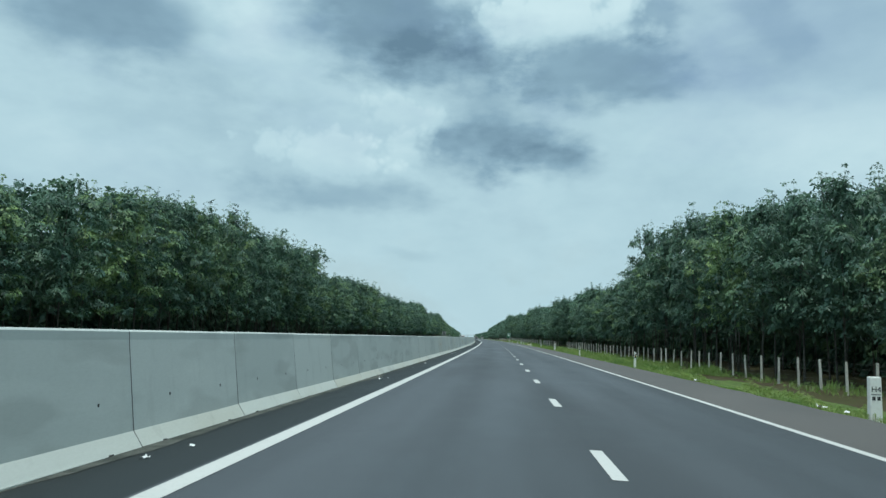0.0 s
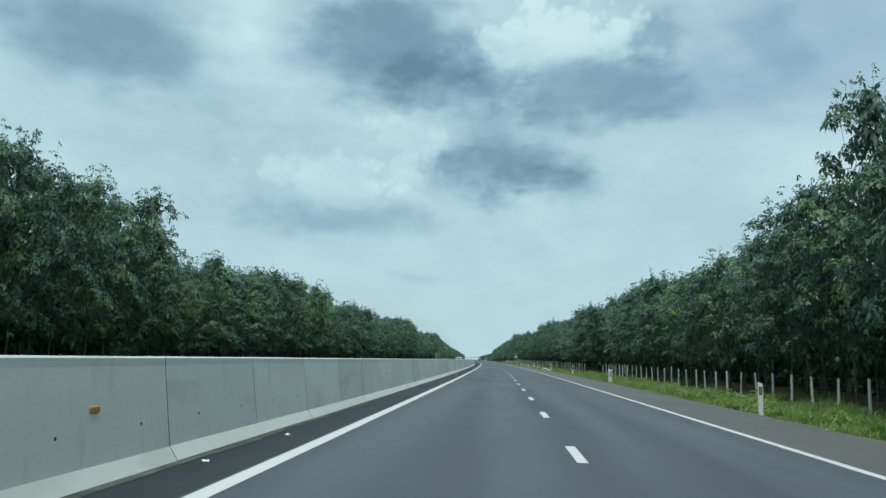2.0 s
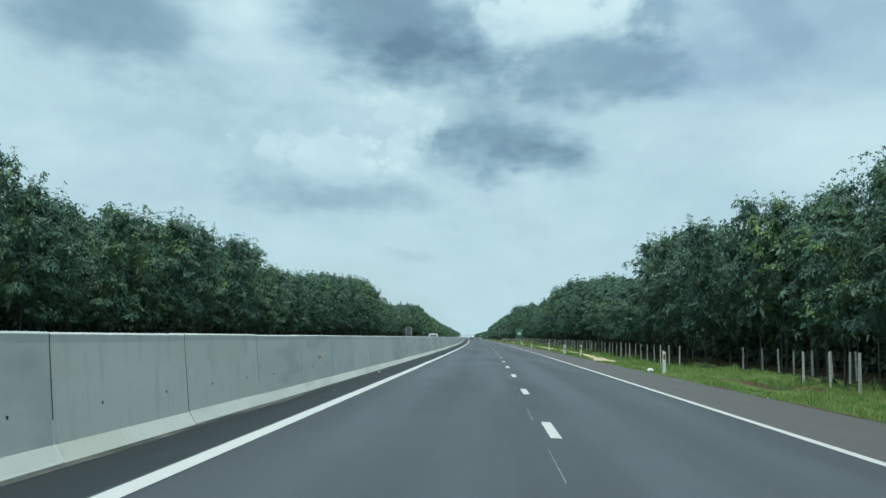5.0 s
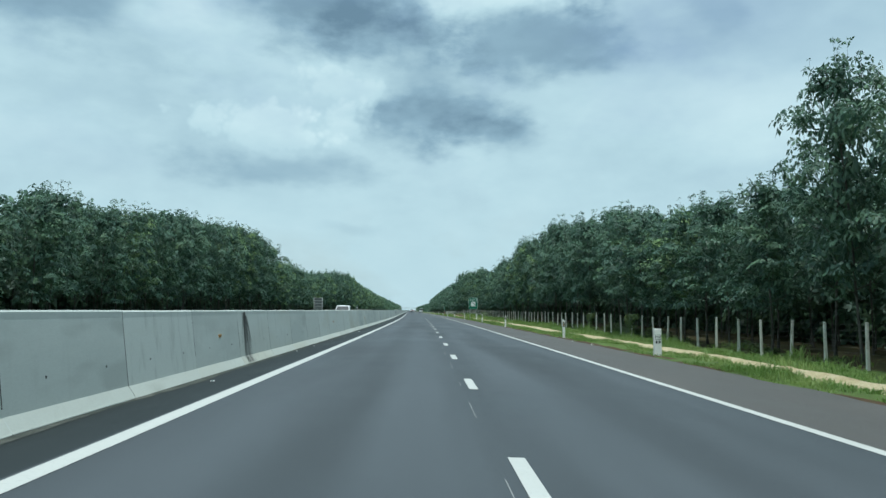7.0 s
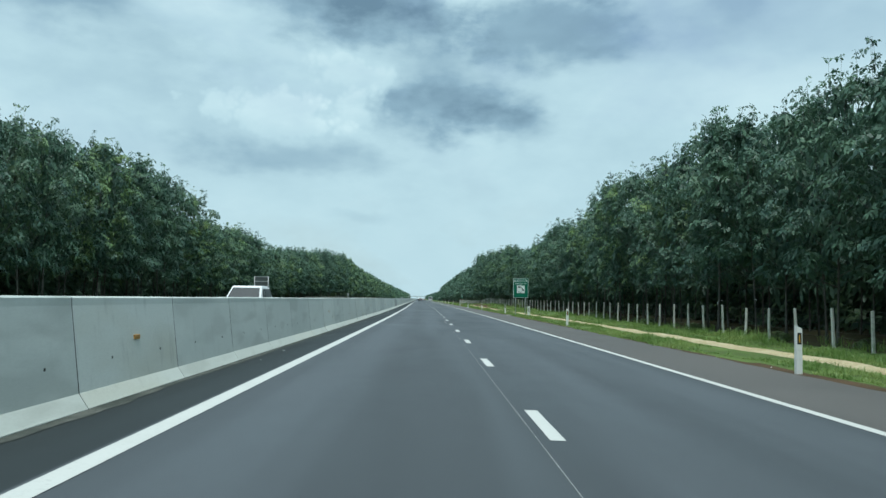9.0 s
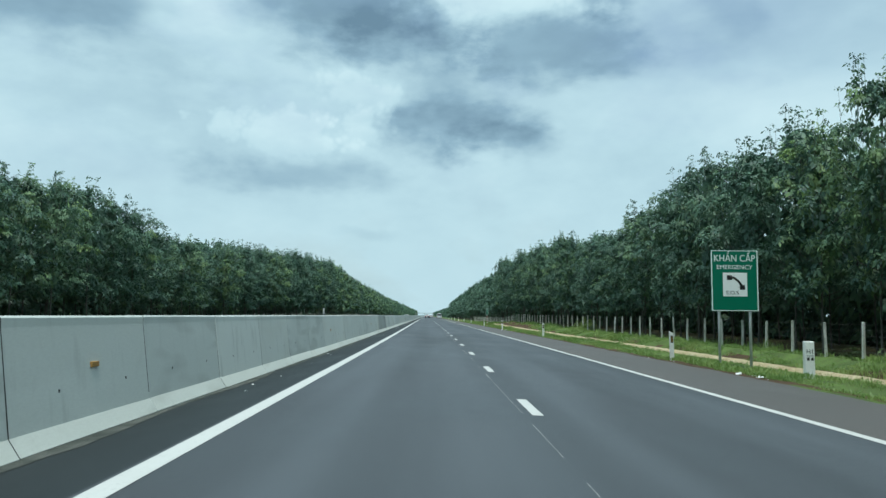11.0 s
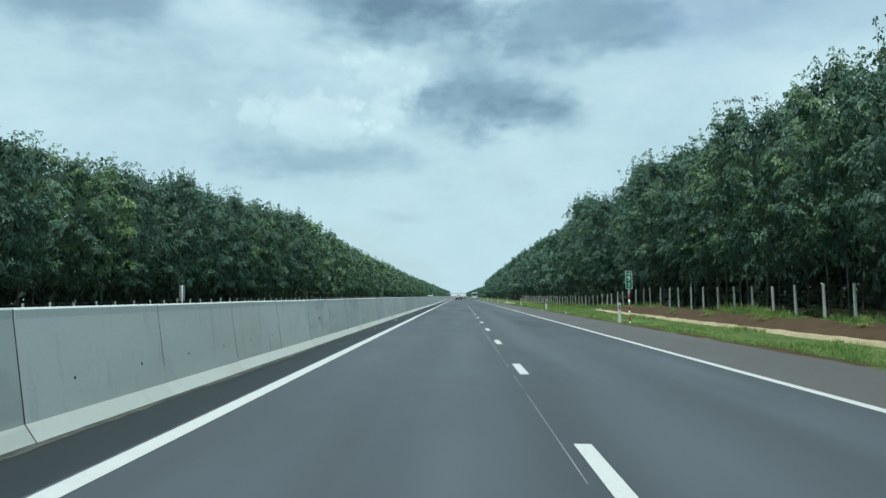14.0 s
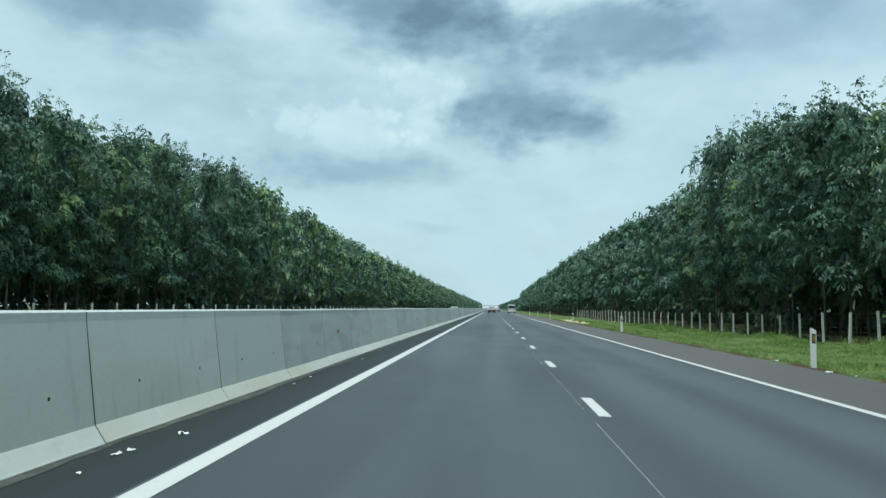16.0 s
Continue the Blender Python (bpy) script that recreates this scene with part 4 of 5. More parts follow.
TOPS_RIGHT = ((-40, 11), (13, 9.8), (23, 11.3), (41, 12.8), (52, 14.6), (60, 14.5), (66, 14.4), (69, 13.4), (74, 12.4), (88, 11.0), (94, 10.3), (103, 9.9), (119, 11.1), (139, 11.6), (147, 10.6), (155, 9.4), (168, 11.0), (180, 12.2), (189, 13.0), (195, 13.0), (198, 12.0), (202, 8.8), (213, 9.0), (219, 8.6), (233, 10.5), (245, 12.2),
              (262, 13.5), (280, 13.7), (297, 13.3), (303, 11.9), (311, 11.6), (322, 11.8), (338, 11.4), (344, 10.6), (350, 9.4), (359, 10.3), (372, 12.0), (391, 13.5), (410, 12.6), (427, 15.2), (436, 13.8), (444, 12.9), (452, 15.0), (466, 16.4), (470, 14.2), (473, 12.9), (490, 13.2), (524, 14.2), (700, 13), (860, 11.5), (890, 8.2), (1200, 8.5), (2600, 9))
TOPS_LEFT = ((-40, 9), (14, 9.3), (20, 9.8), (32, 12), (57, 13.2), (88, 13.4), (95, 10.5), (109, 10.3), (120, 11.4), (138, 12.2), (149, 11.9), (156, 10.4), (164, 10.2), (179, 12.1), (200, 11.7), (205, 10.3), (212, 9.7), (231, 10.4), (252, 12.6), (285, 14.3), (296, 14.2),
             (303, 12.2), (309, 10.3), (334, 11.6), (342, 9.6), (353, 9.2), (367, 10.4), (384, 11.5), (413, 13.2), (448, 14.3), (465, 15.8), (478, 15.6), (520, 14.2), (593, 13.6), (800, 12.5), (1200, 13), (2600, 13))

near_trees = [rubber_tree(100 + k, 900, 0.27, 5, 2.5, 16, 6, 16) for k in range(7)]
used = set()
rnd = random.Random(77)


def stand(s, u, top, base=-0.6):
    h = (top - base) / 9.75
    wide = rnd.uniform(0.9, 1.1) * (0.68 + 0.14 * h)
    return pose(*at(s, u, base), rnd.gauss(0, 1.5), rnd.gauss(0, 1.5), rnd.uniform(0, 360)) @ Matrix.Diagonal((wide, wide, h, 1))


def plant(s, u, top):
    tree, m = rnd.choice(near_trees), stand(s, u, top)
    if tree.name in used:
        repeat(tree, m)
    else:
        used.add(tree.name)
        tree.matrix_basis = m


def front_row(sign, tops, front, start, end):
    s = start
    while s < end:
        back, tall = (4.6, 1.22) if sign > 0 and 151.5 < s < 177 else (0.0, 1.0)
        plant(s, sign * (front + back + min(max(rnd.gauss(0, 0.75), -0.8), 1.6)), 1.3 + tall * (knot(s, tops) - 1.3) * rnd.uniform(0.93, 1.07))
        s += 3.35 * rnd.uniform(0.85, 1.15)


front_row(1, TOPS_RIGHT, 17.7, 4, 475)
front_row(-1, TOPS_LEFT, 28.4, 8, 480)

# the rows behind and the far end of the plantation
shapes = []
for k in range(4):
    bm, leaves, outward = tree_shape(200 + k, 95, 0.62, 5, 2.5, 9, 3, 4)
    bm.verts.ensure_lookup_table()
    bm.verts.index_update()
    shapes.append((leaves, outward, np.array([v.co for v in bm.verts]), [[v.index for v in f.verts] for f in bm.faces]))
    bm.free()


def plantation(name, spots, label):
    leaf_points, leaf_sides, wood_points, wood_faces, count = [], [], [], [], 0
    for s, u, top in spots:
        leaves, outward, wood, faces = rnd.choice(shapes)
        m = np.array(stand(s, u, top))
        leaf_points.append(leaves @ m[:3, :3].T + m[:3, 3])
        turned = outward @ m[:3, :3].T
        leaf_sides.append(turned / np.linalg.norm(turned, axis=1, keepdims=True))
        wood_points.append(wood @ m[:3, :3].T + m[:3, 3])
        wood_faces += [[k + count for k in f] for f in faces]
        count += len(wood)
    root = empty(name)
    tagged(root, label, "trees", "", "stuff")
    crowns = new("crowns", leaf_mesh("crowns", np.concatenate(leaf_points), M_LEAF, np.concatenate(leaf_sides)))
    crowns.parent = root
    me = bpy.data.meshes.new("trunks")
    me.from_pydata(np.concatenate(wood_points).tolist(), [], wood_faces)
    me.materials.append(M_BARK)
    new("trunks", me).parent = root


def spots(sign, tops, front, row, start, end, step):
    s, out = start, []
    while s < end:
        out.append((s, sign * (front + 3.6 * row + rnd.gauss(0, 0.5)), 1.3 + (knot(s, tops) - 1.3) * rnd.uniform(0.95, 1.08)))
        s += step * rnd.uniform(0.85, 1.15)
    return out


for sign, tops, front in ((1, TOPS_RIGHT, 18.4), (-1, TOPS_LEFT, 28.4)):
    rows = spots(sign, tops, front, 1, 0, 475, 3.8) + spots(sign, tops, front, 2, 2, 475, 4.4) 
    plantation("plantation_interior", rows, "shaded rows of rubber trees behind the plantation edge")
    rows = spots(sign, tops, front, 0, 478, 900, 3.6) + spots(sign, tops, front, 1, 479, 700, 4.5)
    plantation("distant_plantation", rows, "distant rows of rubber trees lining the motorway")


def far_wood(name, side, near, s0, s1, tops, count, size, depth, low, high, label):
    rng = np.random.default_rng(abs(int(s0)) + int(near) + 7)
    s = rng.uniform(s0, s1, count)
    u = near + rng.uniform(0, 1, count) ** 1.5 * depth
    top = np.interp(s, [t[0] for t in tops], [t[1] for t in tops]) * high
    bump = 0.8 + 0.13 * np.abs(np.sin(s * 0.75 + 1.3 * np.sin(s * 0.21))) + 0.1 * np.sin(s * 0.13 + 2 * np.sin(s * 0.031)) * np.sin(s * 0.37)
    z = low + (top * bump - low) * rng.uniform(0, 1, count) ** 0.85
    swell = np.sin(np.clip((z - low) / (top - low + 0.01), 0, 1) * np.pi) * 1.2
    x = np.array([(side * (b - w)) - shift(a) for a, b, w in zip(s, u, swell)])
    p = np.stack([x, s, z], axis=1)
    a = np.stack([np.full(count, -side * 0.8), rng.normal(0, 0.5, count), np.full(count, 0.8)], axis=1) + rng.normal(0, 0.2, (count, 3))
    ob = new(name, leaf_mesh(name, whorls(p, a, size, 5, rng, 0.3), M_LEAF))
    tagged(ob, label, "trees", "", "stuff")


for side, near, tops in ((1, 17.5, TOPS_RIGHT), (-1, 27.5, TOPS_LEFT)):
    far_wood("far_wood", side, near, 860, 2400, tops, 11000, 2.1, 12, -0.4, 1.05, "distant rubber plantation lining the motorway")
    # leaf roof added out of view, blocks skylight so the wood below stays dark
    far_wood("canopy", side, near + 11, -60, 900, tops, 14000, 3.2, 45, 5.0, 0.78, "unseen leaf roof added to keep daylight out of the plantation")
    far_wood("inner_wood", side, near + 14, -10, 860, tops, 13000, 1.3, 6, -0.6, 0.75, "shadowy depth of the rubber plantation")
    far_wood("understorey", side, near + 10, -10, 860, tops, 17000, 0.72, 10, -0.7, 0.26, "dark undergrowth deep in the plantation")
    far_wood("deep_undergrowth", side, near + 22, -30, 300, tops, 6000, 1.5, 8, -0.7, 0.4, "dense dark growth at the back of the plantation")


# ---- shrubs and grass ----
def shrub(seed, tufts, radius, height):
    rng = np.random.default_rng(seed)
    root = empty("shrub")
    tagged(root, "leafy green shrub growing by the plantation fence", "shrub", "fence shrubs")
    bm = bmesh.new()
    for k in range(6):
        a = rng.uniform(0, 6.28)
        tip = (0.6 * radius * math.cos(a), 0.6 * radius * math.sin(a), height * rng.uniform(0.5, 0.85))
        tube(bm, [(0, 0, -0.15), (tip[0] * 0.4, tip[1] * 0.4, tip[2] * 0.5), tip], [0.025, 0.018, 0.006], 4)
    part("stem", bm, M_BARK, root, "thin brown stems")
    d = rng.normal(0, 1, (tufts, 3))
    d /= np.linalg.norm(d, axis=1, keepdims=True)
    d[:, 2] = np.abs(d[:, 2])
    lump = 0.75 + 0.25 * np.sin(3 * np.arctan2(d[:, 1], d[:, 0]) + seed)[:, None]
    p = d * lump * rng.uniform(0.35, 1.05, (tufts, 1)) * np.array([radius, radius, height])
    leaves = new("leaves", leaf_mesh("leaves", whorls(p, d + np.array([0, 0, 0.6]), 0.2, 6, rng), M_WEED if seed == 3 else M_SHRUB))
    leaves.parent = root
    return root


shrubs = [shrub(1, 170, 1.0, 1.0), shrub(2, 130, 0.8, 0.7), shrub(3, 220, 1.3, 1.35)]
fresh = set()


def plant_shrub(k, s, u, scale=1.0, flat=1.0):
    m = pose(*at(s, u, ground_z(s, u) - 0.05), 0, 0, rnd.uniform(0, 360)) @ Matrix.Diagonal((scale, scale, scale * flat, 1))
    if k in fresh:
        repeat(shrubs[k], m)
    else:
        fresh.add(k)
        shrubs[k].matrix_basis = m


plant_shrub(2, 357.5, 16.6, 1.3)
plant_shrub(0, 300.0, 17.0, 1.1)
for s in (220.4, 223.5, 236.5, 229.0, 233.0):
    plant_shrub(0, s, 17.2, 1.0)
for _ in range(95):
    s = rnd.uniform(150, 470)
    plant_shrub(rnd.choice((0, 1, 1)), s, 16.7 + abs(rnd.gauss(0, 0.7)), rnd.uniform(0.5, 1.05), rnd.uniform(0.5, 1.0))
for _ in range(26):
    plant_shrub(1, rnd.uniform(0, 150), 16.4 + abs(rnd.gauss(0, 0.7)), rnd.uniform(0.4, 0.9), 0.7)


def weed_clump(seed):
    rng = np.random.default_rng(seed)
    root = empty("weed_clump")
    tagged(root, "bushy bright green weeds among the verge grass", "weeds", "verge weeds")
    n = 130
    d = rng.normal(0, 1, (n, 3)) * np.array([0.3, 0.3, 0.0])
    d[:, 2] = rng.uniform(0.02, 0.5, n) * np.exp(-(d[:, 0] ** 2 + d[:, 1] ** 2) * 4)
    ax = d * np.array([1, 1, 0]) + np.array([0, 0, 0.7]) + rng.normal(0, 0.2, (n, 3))
    ob = new("leaves", leaf_mesh("leaves", whorls(d, ax, 0.085, 6, rng, -0.15), M_WEED))
    ob.parent = root
    bm = bmesh.new()
    for k in range(7):
        x, y, z = d[k]
        tube(bm, [(x * 0.3, y * 0.3, -0.1), (x, y, z)], [0.008, 0.003], 3)
    part("stem", bm, M_WEED, root)
    return root


weeds = [weed_clump(k) for k in (5, 6, 7)]
grown = set()
for k in range(150):
    if k < 90:
        s, u, size = rnd.uniform(36, 104), 7.6 + abs(rnd.gauss(0, 1.5)), rnd.uniform(0.8, 1.6)
    elif k < 120:
        s, u, size = rnd.uniform(-10, 36), 7.4 + abs(rnd.gauss(0, 1.2)), rnd.uniform(0.5, 1.0)
    else:
        s, u, size = rnd.uniform(265, 410), rnd.uniform(11.8, 14.6), rnd.uniform(0.5, 0.95)
    j = k % 3
    m = pose(*at(s, u, ground_z(s, u) - 0.02), 0, 0, rnd.uniform(0, 360)) @ Matrix.Diagonal((size, size, size * rnd.uniform(0.7, 1.1), 1))
    if j in grown:
        repeat(weeds[j], m)
    else:
        grown.add(j)
        weeds[j].matrix_basis = m
for k in range(80):
    s = rnd.uniform(322, 368)
    u = knot(s, DRAIN_LINE) + rnd.uniform(0.7, 3.6)
    size = rnd.uniform(0.35, 0.75)
    repeat(weeds[k % 3], pose(*at(s, u, ground_z(s, u) - 0.02), 0, 0, rnd.uniform(0, 360)) @ Matrix.Diagonal((size, size, size * 0.8, 1)))
for k in range(26):
    plant_shrub(1, rnd.uniform(270, 400), rnd.uniform(12.6, 14.5), rnd.uniform(0.25, 0.55), 0.7)


def vine_bay(s, half):
    rng = np.random.default_rng(9)
    root = empty("vine_thicket", pose(*at(s, 15.9, 0)))
    tagged(root, "creeper hanging over one bay of the wire fence", "creeper")
    n = 420
    y = rng.uniform(-half, half, n)
    z = 1.05 - np.abs(rng.normal(0, 0.75, n)) * (0.15 + 0.85 * (y > -0.3))
    p = np.stack([rng.normal(-0.05, 0.08, n), y, np.clip(z, -0.4, 1.1)], axis=1)
    a = np.stack([np.full(n, -1.0), rng.normal(0, 0.5, n), np.full(n, 0.5)], axis=1)
    ob = new("leaves", leaf_mesh("leaves", whorls(p, a, 0.16, 5, rng), M_SHRUB))
    ob.parent = root
    bm = bmesh.new()
    tube(bm, [(0.02, -half - 0.1, 1.0), (0, 0, 0.97), (0.02, half + 0.1, 1.01)], [0.02, 0.018, 0.02], 6)
    part("top_rail", bm, M_BARK, root, "thin wooden rail carrying the creeper")


vine_bay(239.2, 1.4)
vine_bay(224.6, 1.9)


def tussock(seed):
    """A fountain of long fine blades."""
    rng = np.random.default_rng(seed)
    root = empty("grass_tussock")
    tagged(root, "tall rounded tussock of fine green grass on the verge", "grass", "verge tussocks")
    n = 900
    a, r = rng.uniform(0, 6.28, n), np.sqrt(rng.uniform(0, 1, n))
    base = np.stack([np.cos(a) * r * 0.75, np.sin(a) * r * 0.75, np.full(n, -0.05)], axis=1)
    out = np.stack([np.cos(a + rng.normal(0, 0.6, n)), np.sin(a + rng.normal(0, 0.6, n)), np.zeros(n)], axis=1)
    tall = rng.uniform(0.4, 0.8, n) * (1.05 - 0.5 * r * r)
    lean = (0.15 + 0.5 * r) * rng.uniform(0.5, 1.3, n)
    wide = np.stack([-out[:, 1], out[:, 0], np.zeros(n)], axis=1) * 0.011
    up = np.array([0, 0, 1.0])
    mid = base + out * (tall * lean * 0.4)[:, None] + up * (tall * 0.7)[:, None]
    tip = base + out * (tall * lean * 1.1)[:, None] + up * (tall * (1.0 - 0.25 * lean))[:, None]
    quad = np.stack([base - wide * 0.6, mid - wide, tip, mid + wide], axis=1).reshape(-1, 3)
    new("blades", leaf_mesh("blades", quad, M_BLADE)).parent = root
    return root


tufted = [tussock(1), tussock(2)]
TUSSOCKS = ((53.6, 8.4, 1.15), (51.4, 8.1, 0.8), (49.4, 8.3, 0.85), (47.8, 9.4, 0.7), (60.5, 9.6, 0.6), (66.0, 8.9, 0.55), (87.7, 9.3, 0.75), (84.8, 10.2, 0.6), (79.0, 9.6, 0.5), (43.0, 8.6, 0.7), (39.5, 9.2, 0.6))
for k, (s, u, size) in enumerate(TUSSOCKS):
    m = pose(*at(s, u, ground_z(s, u)), 0, 0, 57 * k) @ Matrix.Diagonal((size, size, size, 1))
    if k < 2:
        tufted[k].matrix_basis = m
    else:
        repeat(tufted[k % 2], m)


def grass_field(name, count, s0, s1, low, high, size, label, seed):
    """Bent blades in small tufts, denser and taller in drifts."""
    rng = np.random.default_rng(seed)
    out = []
    tries = 0
    while len(out) < count and tries < count * 6:
        tries += 1
        s = rng.uniform(s0, s1)
        u = low(s) + (high(s) - low(s)) * rng.uniform(0, 1) ** 1.2
        d = noise.noise(Vector((s * 0.16, u * 0.5, 11))) + 0.5 * noise.noise(Vector((s * 0.7, u * 1.3, 3)))
        if d < -0.16 or (138.5 < s < 151.5 and 9.1 < u < 14.6 and d < 0.5) or (158 < s < 164.5 and 9.6 < u < 12.2 and d < 0.4):
            continue
        out.append((s, u, 0.5 + max(d, 0) * 2.3 + rng.uniform(-0.2, 0.35)))
    arr = np.array(out)
    root = np.array([tuple(at(s, u, ground_z(s, u) - 0.01)) for s, u, _ in out])
    n, blades = len(arr), 6
    a = rng.uniform(0, 2 * np.pi, (n, blades))
    lean = rng.uniform(0.25, 0.95, (n, blades))
    tall = size * arr[:, 2:3] * rng.uniform(0.6, 1.25, (n, blades))
    b = root[:, None] + np.stack([np.cos(a) * 0.05, np.sin(a) * 0.05, np.zeros_like(a)], axis=2)
    out_dir = np.stack([np.cos(a), np.sin(a), np.zeros_like(a)], axis=2)
    w = np.stack([-np.sin(a), np.cos(a), np.zeros_like(a)], axis=2) * (0.007 + 0.025 * size)
    mid = b + out_dir * (tall * lean * 0.4)[..., None] + np.array([0, 0, 1.0]) * (tall * 0.65)[..., None]
    tip = b + out_dir * (tall * lean)[..., None] + np.array([0, 0, 1.0]) * (tall * (1.05 - 0.3 * lean))[..., None]
    quad = np.stack([b - w * 0.6, mid - w, tip, mid + w], axis=2).reshape(-1, 3)
    ob = new(name, leaf_mesh(name, quad, M_BLADE))
    tagged(ob, label, "grass", "", "stuff")


def verge_in(s):
    return knot(s, ((186, 6.62), (194, 6.95), (232, 6.95), (240, 6.5), (256, 6.5), (264, 6.85))) + 0.12 * math.sin(s * 0.9) + 0.1 * math.sin(s * 2.3)


def verge_out(s):
    return knot(s, ((-30, 10.2), (30, 10.5), (50, 13), (112, 14.5), (150, 13.0), (160, 9.0), (163, 6.7), (172, 6.7), (175, 7.9), (188, 8.8), (225, 8.9), (306, 9.9), (350, 9.9), (400, 10.6), (416, 11.0), (424, 13.5), (520, 13.5)))


grass_field("verge_grass", 38000, -12, 500, verge_in, verge_out, 0.13, "fresh green grass on the roadside verge", 3)
grass_field("tall_grass", 15000, 30, 108, lambda s: 7.2, lambda s: 14.5, 0.3, "rank bright grass between shoulder and fence", 8)
grass_field("bank_grass", 32000, 105, 480, lambda s: knot(s, DRAIN_LINE) + knot(s, ((240, 0.5), (270, 0.25), (322, 0.25), (328, 0.45), (366, 0.5), (374, 2.6), (412, 2.8), (420, 0.25))), lambda s: 15.6 if s < 152 or s > 177 else 19.4, 0.19, "green grass between drain and fence", 4)
grass_field("fence_weeds", 5000, -10, 480, lambda s: 14.0, lambda s: 17.5, 0.34, "rank weeds along the fence line", 5)


# ---- litter ----
def litter(s, u, size, seed):
    rng = random.Random(seed)
    bm = bmesh.new()
    bmesh.ops.create_grid(bm, x_segments=4, y_segments=3, size=0.5)
    for v in bm.verts:
        v.co = Vector((v.co.x * size, v.co.y * size * 0.7, 0.01 + abs(rng.gauss(0, 0.16)) * size))
    bmesh.ops.solidify(bm, geom=bm.faces[:], thickness=0.003)
    ob = part("paper_scrap", bm, M_LITTER)
    if u < 0:
        u, s = u - 0.38, s + 0.9
    z = road_z(u) if u < 6.4 else ground_z(s, u) + 0.05
    ob.matrix_basis = frame_at(s, u, z, rng.uniform(0, 360))
    tagged(ob, "crumpled pale paper scrap lying beside the carriageway", "litter", "litter")


def pale_stone(s, u, size):
    rng = random.Random(41)
    bm = bmesh.new()
    bmesh.ops.create_icosphere(bm, subdivisions=2, radius=1.0)
    for v in bm.verts:
        k = 1 + 0.22 * noise.noise(v.co * 1.7 + Vector((3, 1, 5))) + rng.uniform(-0.04, 0.04)
        v.co = Vector((v.co.x * size * k, v.co.y * size * 0.8 * k, v.co.z * size * 0.75 * k))
    ob = part("stone", bm, M_LITTER)
    ob.matrix_basis = frame_at(s, u, ground_z(s, u) + size * 0.35, 30)
    tagged(ob, "rounded pale stone lying at the edge of the verge", "stone")


pale_stone(147.2, 6.9, 0.17)
SCRAPS = ((-15.96, -4.35, 0.09), (-16.7, -4.57, 0.1), (-4.1, 6.75, 0.22), (-5.8, 6.62, 0.16), (-0.1, 6.9, 0.12), (-1.1, -4.44, 0.14), (7.0, 6.48, 0.2), (41.9, -4.43, 0.09), (38.4, -4.56, 0.1), (405.06, -4.33, 0.1),
          (404.04, -4.57, 0.09), (404.2, -4.5, 0.07), (403.1, -4.42, 0.06), (420.4, 6.5, 0.15), (416.6, 6.34, 0.14), (289.2, 6.42, 0.15), (288.0, 6.48, 0.2), (349.8, 6.17, 0.12), (349.1, 6.5, 0.2), (351.5, -4.43, 0.1), (14.0, -4.48, 0.1), (391.0, -4.48, 0.14), (404.8, 6.8, 0.15), (210.4, -4.49, 0.15))
for k, (s, u, size) in enumerate(SCRAPS):
    litter(s, u, size, k)
rnd = random.Random(19)
for k in range(70):
    litter(rnd.uniform(-10, 440), rnd.choice((-4.4, -4.6, -4.75, 6.35, 6.45)) + rnd.gauss(0, 0.08), rnd.uniform(0.03, 0.08), 100 + k)


# ---- vehicles far ahead ----
def loft(outline, width, taper):
    """A side outline (y, z) drawn across the width; the part above taper[0] leans in by the share taper[1]."""
    bm = bmesh.new()
    low, lean = taper
    high = max(z for _, z in outline)
    rows = []
    for x in (-1, 1):
        rows.append([bm.verts.new((x * width / 2 * (1 - lean * min(max((z - low) / (high - low), 0), 1)), y, z)) for y, z in outline])
    n = len(outline)
    for k in range(n):
        bm.faces.new((rows[0][k], rows[0][(k + 1) % n], rows[1][(k + 1) % n], rows[1][k]))
    bm.faces.new(rows[0][::-1]), bm.faces.new(rows[1])
    bmesh.ops.recalc_face_normals(bm, faces=bm.faces)
    bmesh.ops.bevel(bm, geom=bm.edges[:], offset=0.035, segments=2, profile=0.6, affect="EDGES")
    return bm


def slab(corners, thick):
    """A pane from four corners, a little thickness along its normal."""
    bm = bmesh.new()
    f = bm.faces.new([bm.verts.new(c) for c in corners])
    f.normal_update()
    bmesh.ops.solidify(bm, geom=[f], thickness=thick)
    return bm


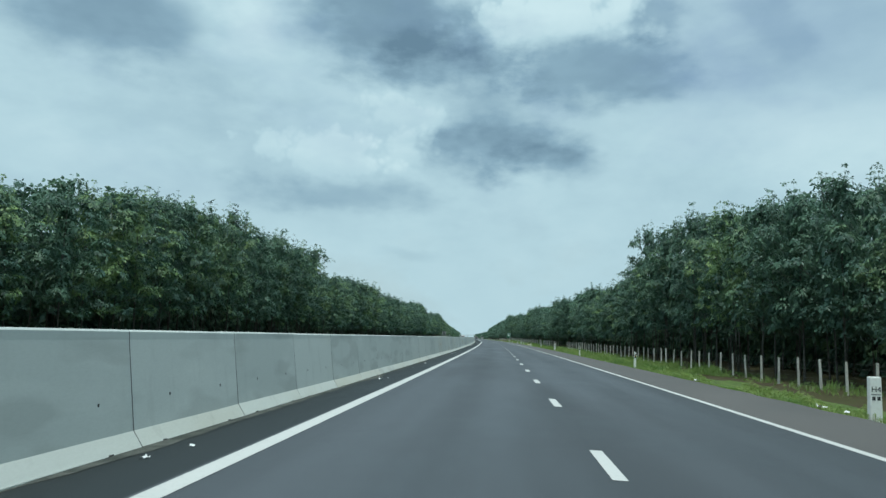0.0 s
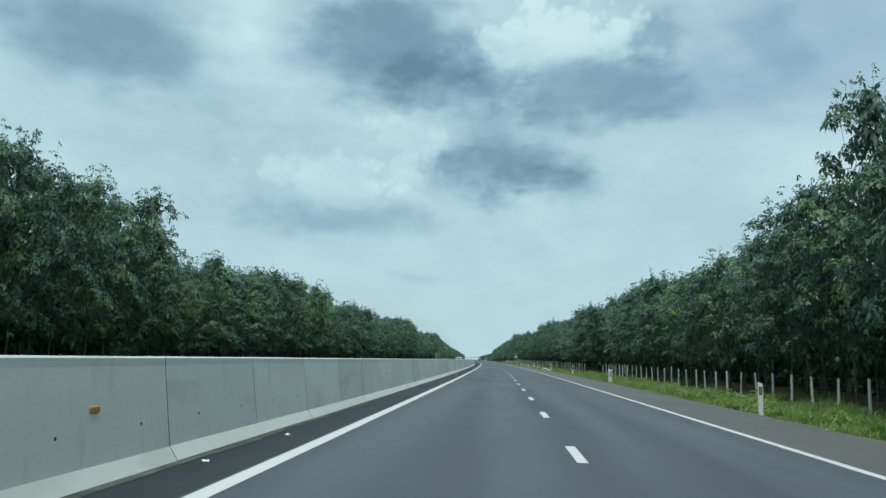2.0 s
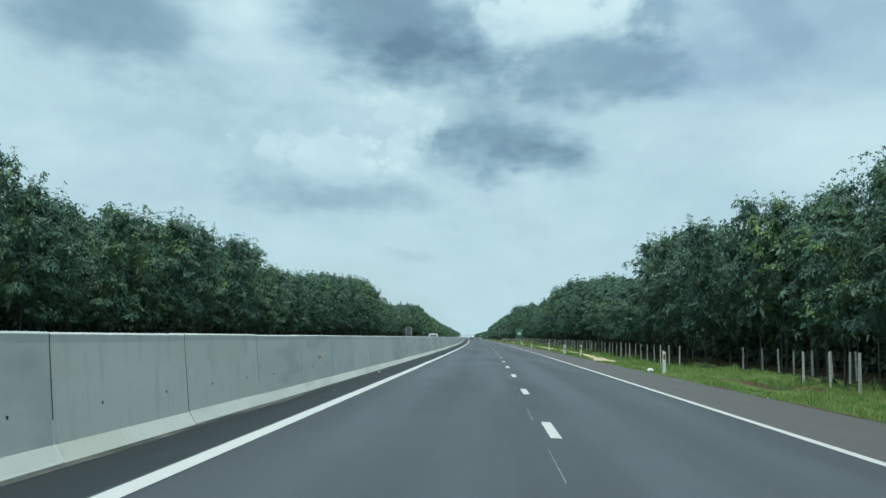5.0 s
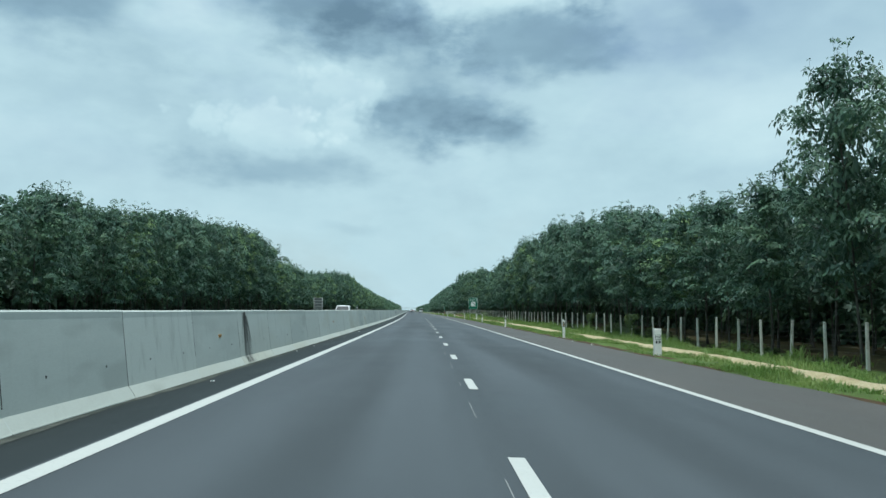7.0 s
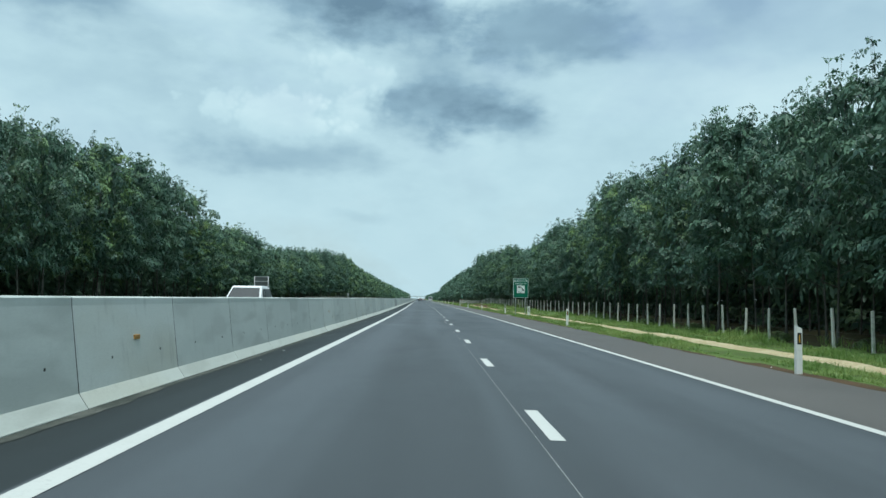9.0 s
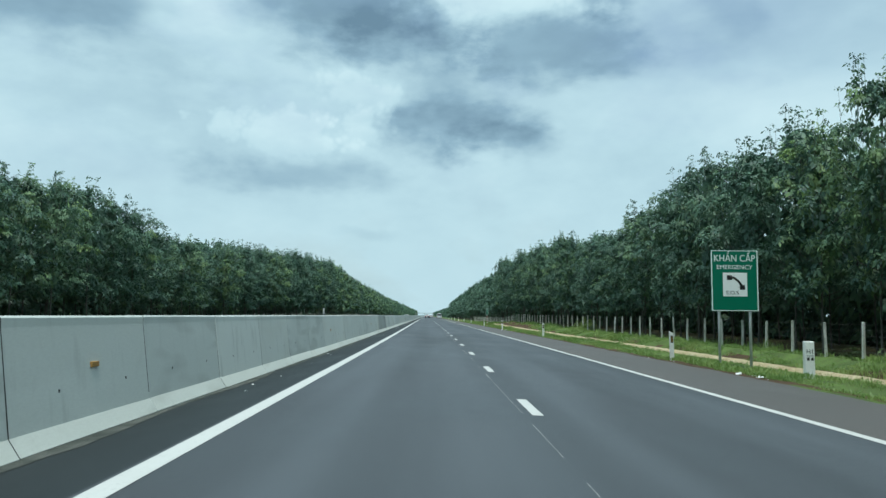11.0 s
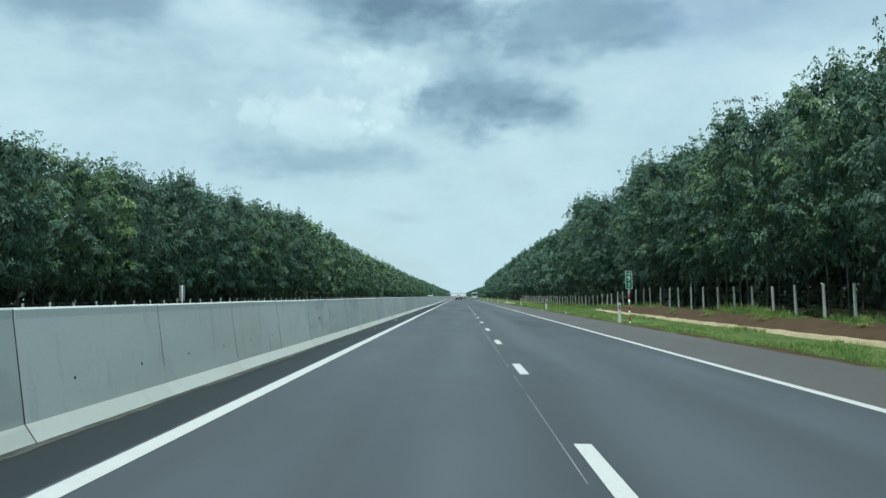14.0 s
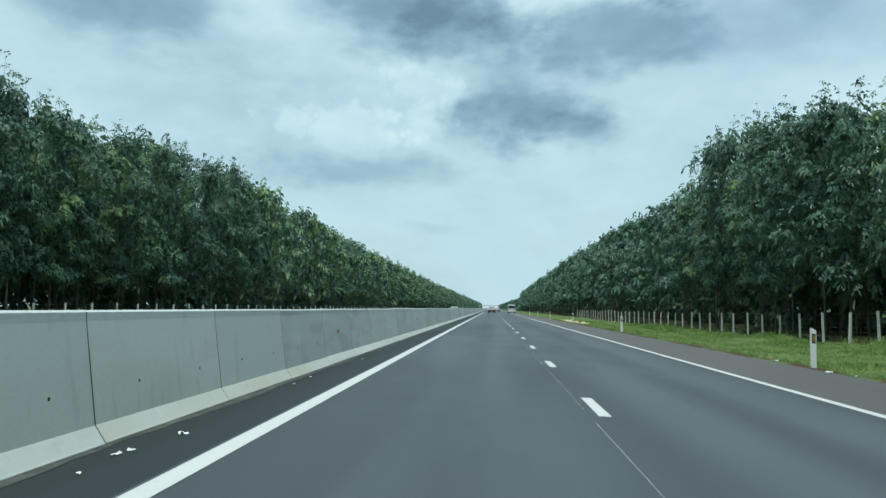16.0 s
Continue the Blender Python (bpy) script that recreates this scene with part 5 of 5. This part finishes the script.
def vehicle(name, s, u, length, width, height, mat, label, category, boxy=False, turn=0.0):
    root = empty(name, frame_at(s, u, road_z(u), turn))
    tagged(root, label, category)
    w, l = width / 2, length / 2
    belt = height * (0.52 if boxy else 0.58)
    nose, scuttle, brow, tail = (l, l * 0.72, l * 0.42, -l * 0.98) if boxy else (l, l * 0.42, l * 0.02, -l * 0.7)
    foot = -l if boxy else -l * 0.93
    part("body", loft([(-l, 0.3), (-l, belt - 0.06), (-l * 0.9, belt), (scuttle, belt), (nose * 0.94, belt - 0.2), (nose, belt - 0.38), (nose, 0.3)], width, (0.3, 0.05)), mat, root)
    cabin = part("cabin", loft([(foot, belt - 0.02), (tail, height - 0.06), (tail * 0.8, height), (brow, height), (scuttle, belt - 0.02)], width * 0.93, (belt, 0.06 if boxy else 0.2)), mat, root)

    def pane(y0, z0, y1, z1, out, title):
        k0, k1 = (0.93 * w * (1 - (0.06 if boxy else 0.2) * min(max((z - belt) / (height - belt), 0), 1)) - 0.09 for z in (z0, z1))
        part(title, slab([(-k0, y0 + out, z0), (k0, y0 + out, z0), (k1, y1 + out, z1), (-k1, y1 + out, z1)], 0.012), M_GLASS, cabin, "dark " + title.replace("_", " "))
    pane(scuttle + (brow - scuttle) * 0.1, belt + (height - belt) * 0.1, scuttle + (brow - scuttle) * 0.86, belt + (height - belt) * 0.86, 0.03, "windscreen")
    pane(foot + (tail - foot) * 0.15, belt + (height - belt) * 0.14, foot + (tail - foot) * 0.85, belt + (height - belt) * 0.84, -0.03, "rear_window")
    for x in (-1, 1):
        for y0, y1 in ((foot * 0.82, -l * 0.12), (-l * 0.08, scuttle * (0.62 if boxy else 0.55))):
            lean = 0.06 if boxy else 0.2
            low_x, high_x = x * (0.93 * w + 0.004), x * (0.93 * w * (1 - lean * 0.8) + 0.006)
            part("side_window", slab([(low_x, y0, belt + 0.06), (low_x, y1, belt + 0.06), (high_x, min(y1, brow), height - 0.14), (high_x, max(y0, tail), height - 0.14)], 0.012), M_GLASS, cabin, "dark side window")
        part("tail_lamp", boxes((x * w * 0.84 - 0.1, x * w * 0.84 + 0.1, -l - 0.014, -l + 0.05, belt - 0.28, belt - 0.1), bevel=0.01), M_LAMPRED, root, "red tail lamp")
        part("headlamp", boxes((x * w * 0.78 - 0.15, x * w * 0.78 + 0.15, l - 0.06, l + 0.012, belt - 0.52, belt - 0.4), bevel=0.01), M_SIGNWHITE, root, "clear headlamp")
        part("mirror", boxes((x * (w + 0.1) - 0.1, x * (w + 0.1) + 0.1, scuttle * 0.78 - 0.05, scuttle * 0.78 + 0.05, belt + 0.02, belt + 0.16), bevel=0.03), mat, root)
    for title, y0, y1 in (("rear_bumper", -l - 0.05, -l + 0.1), ("front_bumper", l - 0.1, l + 0.05)):
        part(title, boxes((-w * 0.96, w * 0.96, y0, y1, 0.3, 0.5), bevel=0.03), M_TYRE, root, "dark bumper")
    part("number_plate", boxes((-0.25, 0.25, -l - 0.016, -l + 0.02, 0.56, 0.68)), M_SIGNWHITE, root, "blank pale plate")
    for x in (-1, 1):
        for y in (-l * 0.62, l * 0.62):
            bm = bmesh.new()
            bmesh.ops.create_cone(bm, cap_ends=True, segments=20, radius1=0.33, radius2=0.33, depth=0.22, matrix=pose(x * (w - 0.1), y, 0.33, 0, 90))
            bmesh.ops.bevel(bm, geom=bm.edges[:], offset=0.02, segments=1, affect="EDGES")
            wheel = part("wheel", bm, M_TYRE, root, "black tyre")
            bm = bmesh.new()
            bmesh.ops.create_cone(bm, cap_ends=True, segments=14, radius1=0.2, radius2=0.17, depth=0.02, matrix=pose(x * (w + 0.014), y, 0.33, 0, 90 * x))
            part("rim", bm, M_STEEL, wheel, "pale metal rim")


vehicle("car", 590, -1.4, 4.6, 1.85, 1.65, M_CAR_DARK, "dark sport utility car driving ahead on the motorway", "car")
vehicle("car", 680, 0.6, 4.5, 1.8, 1.5, M_CAR_GREY, "grey saloon car driving ahead on the motorway", "car")
vehicle("van", 598, 3.7, 5.2, 1.95, 2.25, M_CAR_WHITE, "white delivery van driving ahead on the motorway", "van", True)
vehicle("car", 254.0, -10.1, 4.7, 1.9, 1.78, M_CAR_WHITE, "white sport utility car coming along the opposite carriageway", "car", False, 180)
vehicle("car", 560, -9.2, 4.5, 1.8, 1.5, M_CAR_WHITE, "white car coming along the opposite carriageway", "car", False, 180)


# ---- overpass in the distance ----
def overpass(s):
    root = empty("overpass", frame_at(s, -5.5, 0))
    tagged(root, "pale concrete road bridge crossing far ahead", "bridge", "", "structure")
    part("deck", boxes((-60, 60, -4, 4, 5.2, 6.4)), M_BARRIER, root)
    for x in (-19, 0, 19):
        part("pier", boxes((x - 0.6, x + 0.6, -2, 2, -0.5, 5.2)), M_BARRIER, root)


overpass(1900)
